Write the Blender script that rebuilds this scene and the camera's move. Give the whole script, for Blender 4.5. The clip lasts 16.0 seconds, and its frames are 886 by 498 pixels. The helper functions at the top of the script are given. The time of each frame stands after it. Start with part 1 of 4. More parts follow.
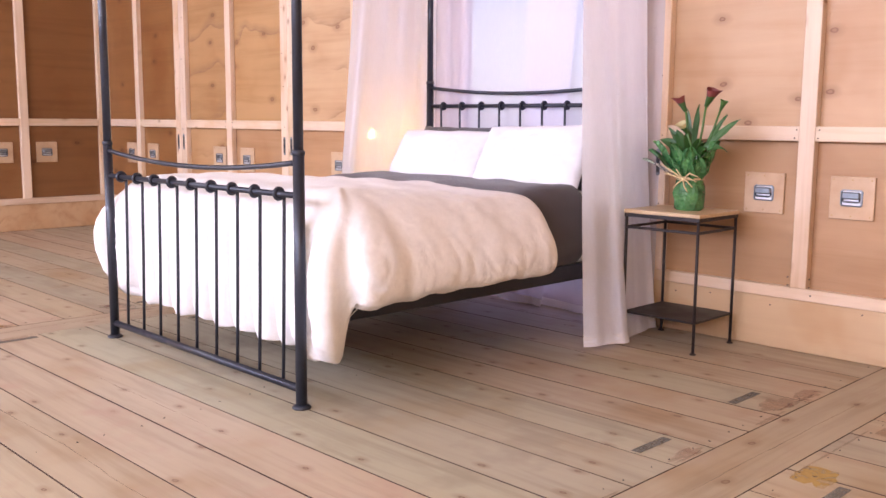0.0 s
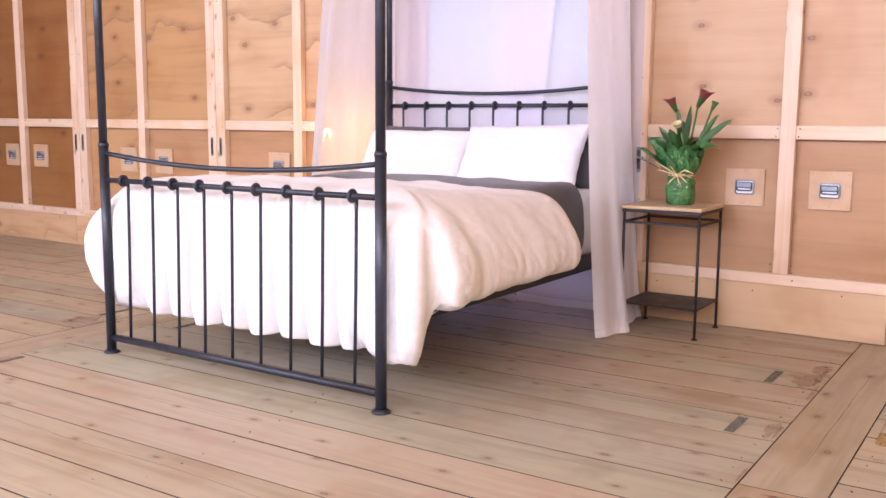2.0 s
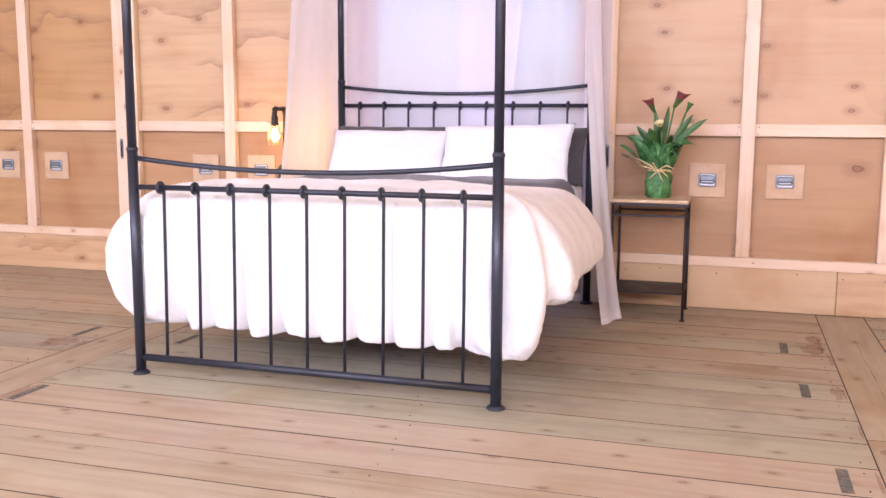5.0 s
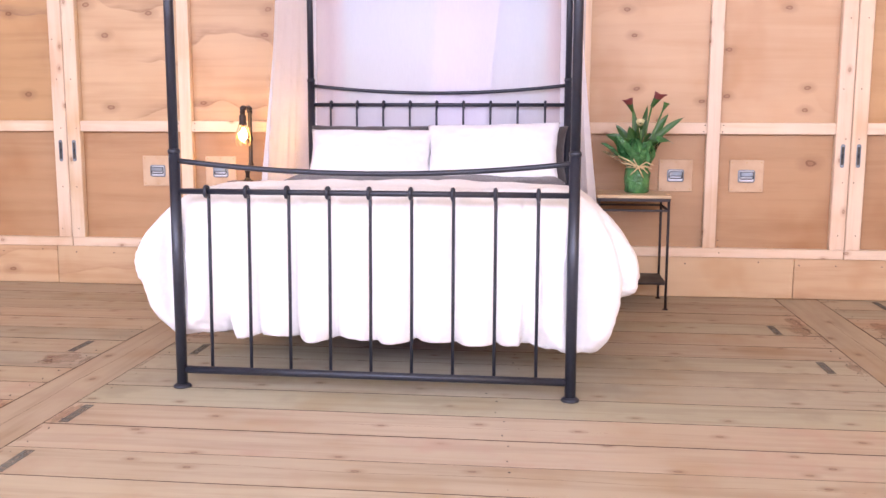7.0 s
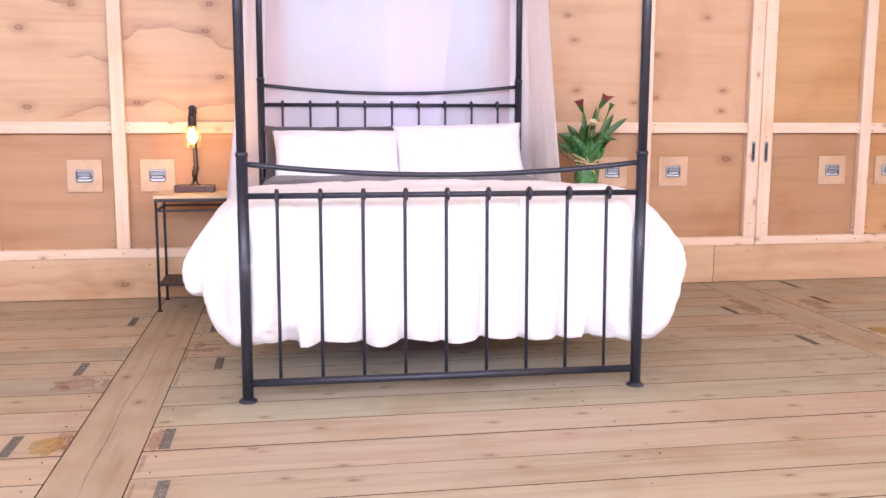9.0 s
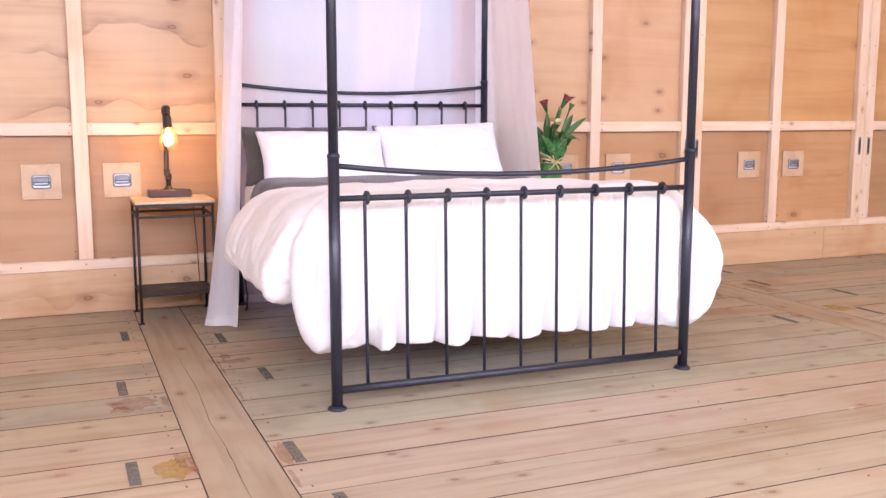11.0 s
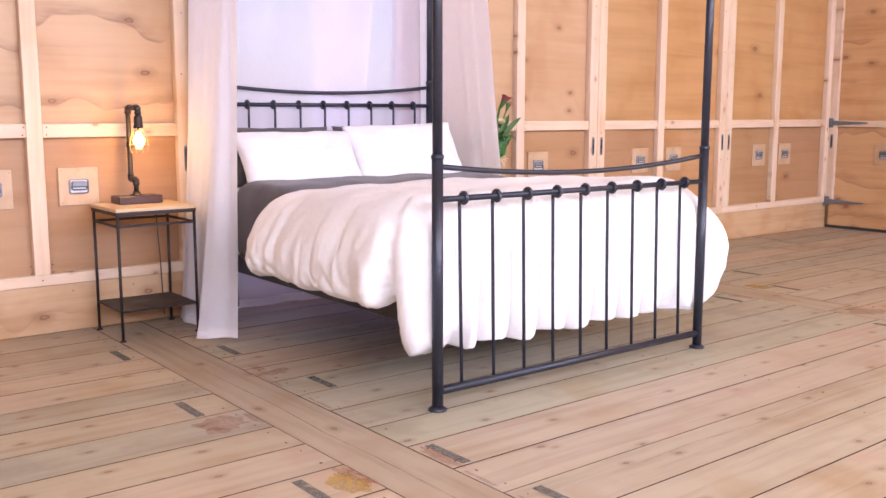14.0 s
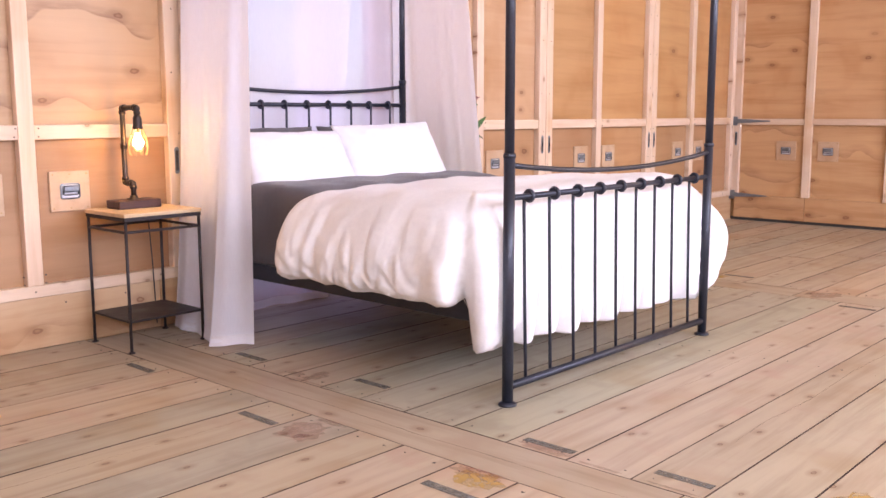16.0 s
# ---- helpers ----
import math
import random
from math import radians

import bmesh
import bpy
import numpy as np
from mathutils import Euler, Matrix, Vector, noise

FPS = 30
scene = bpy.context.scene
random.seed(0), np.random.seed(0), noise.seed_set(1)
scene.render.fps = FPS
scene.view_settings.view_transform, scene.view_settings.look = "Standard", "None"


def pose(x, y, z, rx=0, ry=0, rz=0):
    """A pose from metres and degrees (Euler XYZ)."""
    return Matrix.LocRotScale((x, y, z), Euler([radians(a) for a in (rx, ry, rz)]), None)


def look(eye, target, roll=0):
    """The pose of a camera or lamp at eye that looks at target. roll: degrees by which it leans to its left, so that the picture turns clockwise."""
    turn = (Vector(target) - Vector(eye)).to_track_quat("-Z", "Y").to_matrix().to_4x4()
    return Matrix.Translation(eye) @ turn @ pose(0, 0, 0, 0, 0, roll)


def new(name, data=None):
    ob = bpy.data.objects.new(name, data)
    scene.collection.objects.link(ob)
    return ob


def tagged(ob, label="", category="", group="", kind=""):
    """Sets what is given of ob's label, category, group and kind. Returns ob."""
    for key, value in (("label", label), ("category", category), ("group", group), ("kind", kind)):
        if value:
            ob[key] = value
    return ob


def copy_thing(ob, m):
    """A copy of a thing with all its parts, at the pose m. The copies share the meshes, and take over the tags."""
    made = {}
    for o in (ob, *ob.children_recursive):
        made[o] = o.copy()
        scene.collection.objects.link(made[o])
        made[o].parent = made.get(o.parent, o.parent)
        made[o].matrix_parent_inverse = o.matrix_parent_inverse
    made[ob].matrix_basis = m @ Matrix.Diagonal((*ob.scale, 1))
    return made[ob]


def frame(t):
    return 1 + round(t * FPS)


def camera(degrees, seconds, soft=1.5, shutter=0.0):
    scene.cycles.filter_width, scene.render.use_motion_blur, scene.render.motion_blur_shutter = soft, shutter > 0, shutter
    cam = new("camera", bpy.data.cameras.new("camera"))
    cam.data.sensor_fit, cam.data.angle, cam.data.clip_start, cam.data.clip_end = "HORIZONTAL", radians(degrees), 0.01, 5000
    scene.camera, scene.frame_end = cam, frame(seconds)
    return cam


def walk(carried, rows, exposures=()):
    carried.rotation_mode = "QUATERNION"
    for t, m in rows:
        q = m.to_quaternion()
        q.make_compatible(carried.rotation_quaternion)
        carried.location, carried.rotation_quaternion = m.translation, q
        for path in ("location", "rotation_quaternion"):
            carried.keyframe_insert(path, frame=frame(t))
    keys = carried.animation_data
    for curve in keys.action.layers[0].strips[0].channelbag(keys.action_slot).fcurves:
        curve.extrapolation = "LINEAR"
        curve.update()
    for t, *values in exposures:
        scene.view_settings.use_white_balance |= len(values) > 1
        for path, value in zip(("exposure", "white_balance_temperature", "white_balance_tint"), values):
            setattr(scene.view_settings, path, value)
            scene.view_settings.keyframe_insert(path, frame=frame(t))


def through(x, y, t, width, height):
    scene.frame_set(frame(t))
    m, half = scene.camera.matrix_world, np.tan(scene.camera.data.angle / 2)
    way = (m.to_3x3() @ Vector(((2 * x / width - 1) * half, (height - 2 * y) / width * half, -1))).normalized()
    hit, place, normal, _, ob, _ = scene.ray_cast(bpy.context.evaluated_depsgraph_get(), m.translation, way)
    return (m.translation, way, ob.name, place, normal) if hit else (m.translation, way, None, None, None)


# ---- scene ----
cam = camera(50.9, 16.0)
METRES, EYE, TILT, LEAN, TURN = 7.825, 1.066, 0.0, 0.0, -44.8
ROWS = [
    (0.0, 0.0, 0.0, 0.0, 0.06, -7.88, -0.45),
    (0.5, -0.0358, -0.0004, 0.0003, -3.27, -7.91, -0.44),
    (1.0, -0.0663, 0.0014, 0.0003, -6.28, -7.91, -0.45),
    (1.5, -0.0966, 0.0044, 0.0005, -9.18, -7.93, -0.44),
    (2.0, -0.1275, 0.0092, 0.0004, -12.07, -7.92, -0.41),
    (2.5, -0.1584, 0.0153, 0.0006, -14.99, -7.94, -0.36),
    (3.0, -0.188, 0.0229, 0.0008, -17.91, -7.95, -0.34),
    (3.5, -0.2139, 0.0305, 0.001, -20.51, -7.97, -0.34),
    (4.0, -0.2439, 0.0414, 0.0012, -23.41, -7.99, -0.31),
    (6.5, -0.3612, 0.1003, 0.0018, -35.29, -8.06, -0.16),
    (7.0, -0.3947, 0.1238, 0.0023, -39.06, -8.11, -0.15),
    (7.5, -0.4286, 0.1517, 0.0021, -43.18, -8.09, -0.11),
    (8.0, -0.4607, 0.1808, 0.0027, -47.3, -8.12, -0.09),
    (8.5, -0.487, 0.2098, 0.0029, -51.17, -8.15, -0.14),
    (9.0, -0.5102, 0.2372, 0.003, -54.64, -8.14, -0.14),
    (11.5, -0.598, 0.3915, 0.0034, -70.9, -8.18, -0.03),
    (12.0, -0.6092, 0.4223, 0.0037, -74.15, -8.2, -0.05),
    (12.5, -0.6169, 0.4485, 0.0038, -76.79, -8.21, -0.05),
    (13.0, -0.6235, 0.4732, 0.004, -79.15, -8.22, -0.05),
    (13.5, -0.629, 0.4979, 0.004, -81.48, -8.22, -0.04),
    (14.0, -0.6327, 0.5189, 0.0041, -83.46, -8.23, -0.02),
    (14.5, -0.6354, 0.5386, 0.0041, -85.2, -8.24, 0.02),
    (15.0, -0.6382, 0.564, 0.0041, -87.29, -8.25, 0.08),
    (15.5, -0.64, 0.5968, 0.0042, -90.19, -8.26, 0.12),
    (16.0, -0.6403, 0.6247, 0.0043, -93.03, -8.28, 0.11),
]
walk(cam, [(t, pose(0, 0, EYE, TILT, LEAN, TURN) @ pose(METRES * x, METRES * y, METRES * z, 90 + pitch, roll, yaw)) for t, x, y, z, yaw, pitch, roll in ROWS])

# ---- light ----
scene.view_settings.exposure = 0.0
world = bpy.data.worlds.new("world")
scene.world = world
world.use_nodes = True
wn = world.node_tree
sky = wn.nodes.new("ShaderNodeTexSky")
sky.sky_type, sky.sun_disc = "NISHITA", False
sky.sun_elevation, sky.sun_rotation = radians(40), radians(200)
wn.links.new(sky.outputs[0], wn.nodes["Background"].inputs[0])
wn.nodes["Background"].inputs[1].default_value = 0.1

# room limits: head wall panels at X1, side walls at Y0 and Y1, entrance wall behind the walk at X0
X0, X1, Y0, Y1, ZC = -4.6, 4.225, -2.25, 9.05, 4.1
WIN_Y, WIN_Z = (-1.2, 8.3), (2.0, 3.95)


def area_lamp(name, m, sx, sy, watts, colour):
    data = bpy.data.lights.new(name, "AREA")
    data.shape, data.size, data.size_y, data.energy, data.color = "RECTANGLE", sx, sy, watts, colour
    ob = new(name, data)
    ob.matrix_world = m
    return ob


# fill lamps added for the duvet's sides, in unseen side windows beside the entrance end
SW_X, SW_Z = (-3.75, -0.65), (1.9, 3.85)
for y, way, watts, colour in ((Y0 + 0.02, 1, 150, (1.0, 0.74, 0.53)), (Y1 - 0.02, -1, 230, (0.84, 0.83, 1.0))):
    area_lamp("side_fill_light", look((sum(SW_X) / 2, y, sum(SW_Z) / 2), (sum(SW_X) / 2, y + way, sum(SW_Z) / 2 - 0.2)), SW_X[1] - SW_X[0] - 0.2, SW_Z[1] - SW_Z[0] - 0.2, watts, colour)
area_lamp("window_daylight", look((X0 + 0.02, sum(WIN_Y) / 2, sum(WIN_Z) / 2), (0, sum(WIN_Y) / 2, sum(WIN_Z) / 2 - 0.7)),
          WIN_Y[1] - WIN_Y[0] - 0.2, WIN_Z[1] - WIN_Z[0] - 0.2, 880, (0.745, 0.745, 1.0))
# daylight in the narrow window behind the head curtain
BW_Y, BW_Z = (2.80, 4.17), (0.03, 2.5)
area_lamp("head_window_daylight", look((X1 + 0.05, sum(BW_Y) / 2, sum(BW_Z) / 2), (0, sum(BW_Y) / 2, sum(BW_Z) / 2)), BW_Y[1] - BW_Y[0] - 0.14, BW_Z[1] - BW_Z[0] - 0.14, 9.5, (0.62, 0.46, 1.0))


# ---- materials ----
def material(name, rough=0.6, metal=0.0):
    m = bpy.data.materials.new(name)
    m.use_nodes = True
    nt = m.node_tree
    b = nt.nodes["Principled BSDF"]
    b.inputs["Roughness"].default_value, b.inputs["Metallic"].default_value = rough, metal
    return m, nt, b


def node(nt, kind, **values):
    n = nt.nodes.new("ShaderNode" + kind)
    for k, v in values.items():
        n.inputs[k.replace("_", " ")].default_value = v
    return n


def coords(nt, scale=(1, 1, 1), shift=True):
    """Object coordinates, scaled; each object shifted by its own random number."""
    tc = node(nt, "TexCoord")
    mp = node(nt, "Mapping")
    mp.inputs["Scale"].default_value = scale
    nt.links.new(tc.outputs["Object"], mp.inputs["Vector"])
    if shift:
        oi = node(nt, "ObjectInfo")
        mul = nt.nodes.new("ShaderNodeVectorMath")
        mul.operation = "SCALE"
        mul.inputs[0].default_value = (13.0, 29.0, 7.0)
        nt.links.new(oi.outputs["Random"], mul.inputs["Scale"])
        nt.links.new(mul.outputs[0], mp.inputs["Location"])
    return mp.outputs[0]


def noise_tex(nt, vec, scale, detail=3.0, rough=0.55, distort=0.0):
    n = node(nt, "TexNoise", Scale=scale, Detail=detail, Roughness=rough, Distortion=distort)
    nt.links.new(vec, n.inputs["Vector"])
    return n.outputs["Fac"]


def ramp(nt, fac, stops):
    r = node(nt, "ValToRGB")
    els = r.color_ramp.elements
    while len(els) < len(stops):
        els.new(0.5)
    for e, (p, c) in zip(els, stops):
        e.position, e.color = p, (*c, 1) if len(c) == 3 else c
    nt.links.new(fac, r.inputs["Fac"])
    return r.outputs["Color"]


def mix(nt, fac, a, b, mode="MIX"):
    n = nt.nodes.new("ShaderNodeMix")
    n.data_type, n.blend_type = "RGBA", mode
    for src, i in ((fac, 0), (a, 6), (b, 7)):
        if hasattr(src, "is_linked"):
            nt.links.new(src, n.inputs[i])
        else:
            n.inputs[i].default_value = src if i == 0 else (*src, 1)
    return n.outputs[2]


def bump(nt, b, height, strength=0.3, distance=0.004):
    n = node(nt, "Bump", Strength=strength, Distance=distance)
    nt.links.new(height, n.inputs["Height"])
    nt.links.new(n.outputs[0], b.inputs["Normal"])


def grey(v):
    return (v, v, v)


def wood(name, light, dark, axis, grain=1.0, streak=0.0, streak_colour=(0.3, 0.16, 0.07), knots=0.5, spread=0.12, rough=0.6, knot_scale=3.0, stain=None, plane="yz"):
    """Sawn wood or ply. axis: 0, 1 or 2, the way the grain runs. streak: wavy dark growth lines across a sheet."""
    m, nt, b = material(name, rough)
    s = [14.0 * grain, 14.0 * grain, 14.0 * grain]
    s[axis] = 0.9 * grain
    v = coords(nt, s)
    g = noise_tex(nt, v, 1.6, 5.0, 0.6, 0.4)
    col = ramp(nt, g, [(0.30, dark), (0.52, light), (0.75, [min(1, c * 1.07) for c in light])])
    plain = coords(nt)
    blot = noise_tex(nt, plain, 2.2, 3.0, 0.5)
    col = mix(nt, 0.8, col, ramp(nt, blot, [(0.28, (0.80, 0.66, 0.50, 1)), (0.44, (0.95, 0.92, 0.88, 1)), (0.60, grey(1.0))]), "MULTIPLY")
    if streak:
        rise = node(nt, "SeparateXYZ")
        nt.links.new(coords(nt, (1, 1, 2.6)), rise.inputs[0])
        wave = nt.nodes.new("ShaderNodeMath")
        wave.operation = "MULTIPLY_ADD"
        nt.links.new(noise_tex(nt, coords(nt, (1.0, 1.0, 0.8)), 1.9, 2.2, 0.42, 0.3), wave.inputs[0])
        wave.inputs[1].default_value = 1.5
        nt.links.new(rise.outputs["Z"], wave.inputs[2])
        tooth = nt.nodes.new("ShaderNodeMath")
        tooth.operation = "FRACT"
        nt.links.new(wave.outputs[0], tooth.inputs[0])
        line = ramp(nt, tooth.outputs[0], [(0.0, grey(0)), (0.014, grey(1)), (0.055, grey(0.62)), (0.12, grey(0.36)), (0.20, grey(0))])
        where = noise_tex(nt, coords(nt, (0.7, 0.7, 1.3)), 1.7, 2.0, 0.5)
        line = mix(nt, 1.0, line, ramp(nt, where, [(0.42, grey(0)), (0.52, grey(1))]), "MULTIPLY")
        fine = noise_tex(nt, coords(nt, (4, 4, 22)), 2.0, 3.0)
        line = mix(nt, 1.0, line, ramp(nt, fine, [(0.3, grey(0.35)), (0.6, grey(1))]), "MULTIPLY")
        sc = nt.nodes.new("ShaderNodeMath")
        sc.operation = "MULTIPLY"
        sc.inputs[1].default_value = streak
        nt.links.new(line, sc.inputs[0])
        col = mix(nt, sc.outputs[0], col, streak_colour)
    if knots:
        kv = [1.0, 1.0, 1.0]
        kv[axis] = 0.6
        sep = node(nt, "SeparateXYZ")
        nt.links.new(coords(nt, kv), sep.inputs[0])
        comb = node(nt, "CombineXYZ")
        for k, c in enumerate(plane):
            nt.links.new(sep.outputs["xyz".index(c)], comb.inputs[k])
        vo = node(nt, "TexVoronoi", Scale=knot_scale)
        vo.voronoi_dimensions = "2D"
        nt.links.new(comb.outputs[0], vo.inputs["Vector"])
        wob = node(nt, "Math")
        wob.operation = "MULTIPLY_ADD"
        nt.links.new(noise_tex(nt, coords(nt), 22.0, 2.0), wob.inputs[0])
        wob.inputs[1].default_value = 0.06
        nt.links.new(vo.outputs["Distance"], wob.inputs[2])
        k = ramp(nt, wob.outputs[0], [(0.0, grey(0.75)), (0.045, grey(0.6)), (0.068, grey(1)), (0.082, grey(0.38)), (0.19, grey(0))])
        sepc = node(nt, "SeparateColor")
        nt.links.new(vo.outputs["Color"], sepc.inputs[0])
        pick = ramp(nt, sepc.outputs[0], [(0.0, grey(0)), (1 - knots, grey(0)), (1 - knots + 0.02, grey(1)), (1, grey(1))])
        k = mix(nt, 1.0, k, pick, "MULTIPLY")
        sk = nt.nodes.new("ShaderNodeMath")
        sk.operation = "MULTIPLY"
        sk.inputs[1].default_value = 0.95
        nt.links.new(k, sk.inputs[0])
        col = mix(nt, sk.outputs[0], col, [c * k for c, k in zip(light, (0.36, 0.22, 0.14))])
    if stain:
        st = noise_tex(nt, coords(nt, (1.2, 1.2, 1.2)), 3.1, 3.0, 0.6)
        sf = ramp(nt, st, [(0.0, grey(0)), (0.54, grey(0)), (0.68, grey(0.6)), (1.0, grey(0.7))])
        col = mix(nt, sf, col, stain)
    oi = node(nt, "ObjectInfo")
    tint = ramp(nt, oi.outputs["Random"], [(0.0, (1 - spread, 1 - spread, 1 - spread * 0.8)), (0.4, (1, 1 - spread * 0.3, 1 - spread * 0.6)),
                                           (0.7, (1 - spread * 0.5, 1 - spread * 0.35, 1 - spread * 0.6)), (1.0, (1, 1, 1))])
    col = mix(nt, 1.0, col, tint, "MULTIPLY")
    nt.links.new(col, b.inputs["Base Color"])
    bump(nt, b, g, 0.25, 0.002)
    return m


def plain(name, colour, rough=0.6, metal=0.0, vary=0.12, scale=40.0, bumps=0.15, sheen=0.0):
    m, nt, b = material(name, rough, metal)
    n1 = noise_tex(nt, coords(nt), scale, 4.0)
    n2 = noise_tex(nt, coords(nt), scale * 0.12, 2.0)
    lo = [c * (1 - vary) for c in colour]
    hi = [min(1, c * (1 + vary * 0.5)) for c in colour]
    col = mix(nt, 0.5, ramp(nt, n1, [(0.3, lo), (0.7, hi)]), ramp(nt, n2, [(0.35, lo), (0.65, hi)]))
    nt.links.new(col, b.inputs["Base Color"])
    nt.links.new(ramp(nt, n2, [(0.3, grey(max(0, rough - 0.08))), (0.7, grey(min(1, rough + 0.08)))]), b.inputs["Roughness"])
    if bumps:
        bump(nt, b, n1, bumps, 0.001)
    b.inputs["Sheen Weight"].default_value = sheen
    return m


def cloth(name, colour, weave=900.0, crumple=14.0, strength=0.35):
    """Woven linen: a fine weave and soft crumples."""
    m, nt, b = material(name, 0.85)
    v = coords(nt, shift=False)
    w1 = node(nt, "TexWave", Scale=weave / 6.3, Distortion=1.5)
    nt.links.new(v, w1.inputs["Vector"])
    c1 = noise_tex(nt, v, crumple, 4.0, 0.6, 0.8)
    c2 = noise_tex(nt, v, crumple * 3.5, 3.0, 0.6)
    col = mix(nt, 0.6, [c for c in colour], ramp(nt, c2, [(0.3, [c * 0.9 for c in colour]), (0.7, colour)]))
    nt.links.new(col, b.inputs["Base Color"])
    h = mix(nt, 0.3, c1, c2)
    h = mix(nt, 0.06, h, w1.outputs["Fac"])
    bump(nt, b, h, strength, 0.012)
    b.inputs["Sheen Weight"].default_value = 0.15
    return m


def sheer(name, colour, clear, through=0.32):
    m, nt, b = material(name, 0.9)
    out = nt.nodes["Material Output"]
    dif = node(nt, "BsdfDiffuse")
    tra = node(nt, "BsdfTranslucent")
    tr = node(nt, "BsdfTransparent")
    weave = noise_tex(nt, coords(nt, (60, 60, 6)), 3.0, 3.0)
    col = ramp(nt, weave, [(0.3, [c * 0.96 for c in colour]), (0.7, colour)])
    for n in (dif, tra):
        nt.links.new(col, n.inputs["Color"])
    a = node(nt, "MixShader", Fac=through)
    nt.links.new(dif.outputs[0], a.inputs[1])
    nt.links.new(tra.outputs[0], a.inputs[2])
    c = node(nt, "MixShader", Fac=clear)
    nt.links.new(a.outputs[0], c.inputs[1])
    nt.links.new(tr.outputs[0], c.inputs[2])
    nt.links.new(c.outputs[0], out.inputs["Surface"])
    return m


def glass(name, colour, rough=0.02):
    m, nt, b = material(name, rough)
    b.inputs["Base Color"].default_value = (*colour, 1)
    b.inputs["Transmission Weight"].default_value = 1.0
    b.inputs["IOR"].default_value = 1.3
    return m


def glow(name, colour, strength):
    m, nt, b = material(name)
    b.inputs["Emission Color"].default_value = (*colour, 1)
    b.inputs["Emission Strength"].default_value = strength
    return m


PLY_STREAK = wood("birch_ply_streaked", (0.43, 0.25, 0.108), (0.36, 0.195, 0.075), 1, 0.5, 1.0, (0.27, 0.145, 0.07), 0.6, 0.10, 0.5, 3.4)
PLY_PLAIN = wood("birch_ply_plain", (0.50, 0.292, 0.125), (0.43, 0.235, 0.09), 1, 0.5, 0.0, knots=0.3, spread=0.10, rough=0.45, knot_scale=2.6)
# streaked ply lightened on the lamp's module, imitating the window's pale sheen
PLY_STREAK_SHEEN = wood("birch_ply_streaked_sheen", (0.49, 0.322, 0.178), (0.41, 0.25, 0.125), 1, 0.5, 0.9, (0.27, 0.145, 0.07), 0.6, 0.08, 0.5, 3.4)
PLY_PALE = wood("birch_ply_pale_flamed", (0.50, 0.325, 0.185), (0.455, 0.28, 0.145), 1, 0.5, 0.35, (0.44, 0.26, 0.13), 0.75, 0.06, 0.5, 4.2)
PLY_LOW = wood("birch_ply_lower", (0.40, 0.232, 0.115), (0.345, 0.188, 0.084), 1, 0.5, 0.0, knots=0.18, spread=0.12, rough=0.5, knot_scale=2.6)
# aged orange ply of the far corner, darkened further for its weaker light
PLY_AGED_DIM = wood("birch_ply_aged_orange_dim", (0.27, 0.125, 0.040), (0.225, 0.098, 0.029), 1, 0.5, 0.0, knots=0.45, spread=0.10, rough=0.45, knot_scale=3.4)
PLY_AGED_DIM_N = wood("birch_ply_aged_side_dim", (0.215, 0.096, 0.030), (0.18, 0.074, 0.021), 0, 0.5, 0.0, knots=0.45, spread=0.10, rough=0.45, knot_scale=3.4, plane="xz")
PLY_LOW_STREAK = wood("birch_ply_lower_streaked", (0.47, 0.28, 0.135), (0.395, 0.215, 0.095), 1, 0.5, 0.7, (0.33, 0.17, 0.07), 0.1, 0.10, 0.5)
PLY_DOOR = wood("birch_ply_door", (0.540, 0.329, 0.162), (0.443, 0.243, 0.103), 0, 0.5, 0.8, (0.30, 0.15, 0.07), 0.75, 0.08, 0.5, 3.0, plane="xz")
BASE_PLY = wood("base_board_ply", (0.54, 0.37, 0.215), (0.44, 0.27, 0.135), 1, 0.5, 0.8, (0.36, 0.20, 0.095), 0.3, 0.12, 0.55, 3.5)
STUD_V = wood("pine_stud_upright", (0.70, 0.55, 0.41), (0.62, 0.46, 0.32), 2, 1.0, 0.0, knots=0.5, spread=0.10, knot_scale=6.5)
STUD_H = wood("pine_rail_level", (0.70, 0.55, 0.41), (0.62, 0.46, 0.32), 1, 1.0, 0.0, knots=0.5, spread=0.10, knot_scale=6.5)
STUD_X = wood("pine_rail_along_x", (0.65, 0.50, 0.365), (0.57, 0.42, 0.28), 0, 1.0, 0.0, knots=0.4, spread=0.10, knot_scale=5.0, plane="xz")
PLANK_TAN = wood("floor_plank_tan", (0.415, 0.35, 0.248), (0.325, 0.262, 0.178), 1, 0.8, 0.0, knots=0.55, spread=0.11, rough=0.6, knot_scale=6.0, stain=(0.36, 0.265, 0.18), plane="xy")
PLANK_GREEN = wood("floor_plank_greenish", (0.385, 0.35, 0.255), (0.295, 0.262, 0.185), 1, 0.8, 0.0, knots=0.5, spread=0.10, rough=0.6, knot_scale=6.0, stain=(0.275, 0.24, 0.17), plane="xy")
PLANK_PINK = wood("floor_plank_pinkish", (0.45, 0.370, 0.264), (0.36, 0.28, 0.19), 1, 0.8, 0.0, knots=0.55, spread=0.09, rough=0.6, knot_scale=6.0, stain=(0.42, 0.29, 0.205), plane="xy")
PLANK_CROSS = wood("floor_board_cross", (0.395, 0.325, 0.228), (0.31, 0.246, 0.165), 0, 0.8, 0.0, knots=0.35, spread=0.08, rough=0.6, knot_scale=4.5, stain=(0.35, 0.265, 0.185), plane="xy")
SUBFLOOR = plain("subfloor_dark", (0.05, 0.026, 0.017), 0.9)


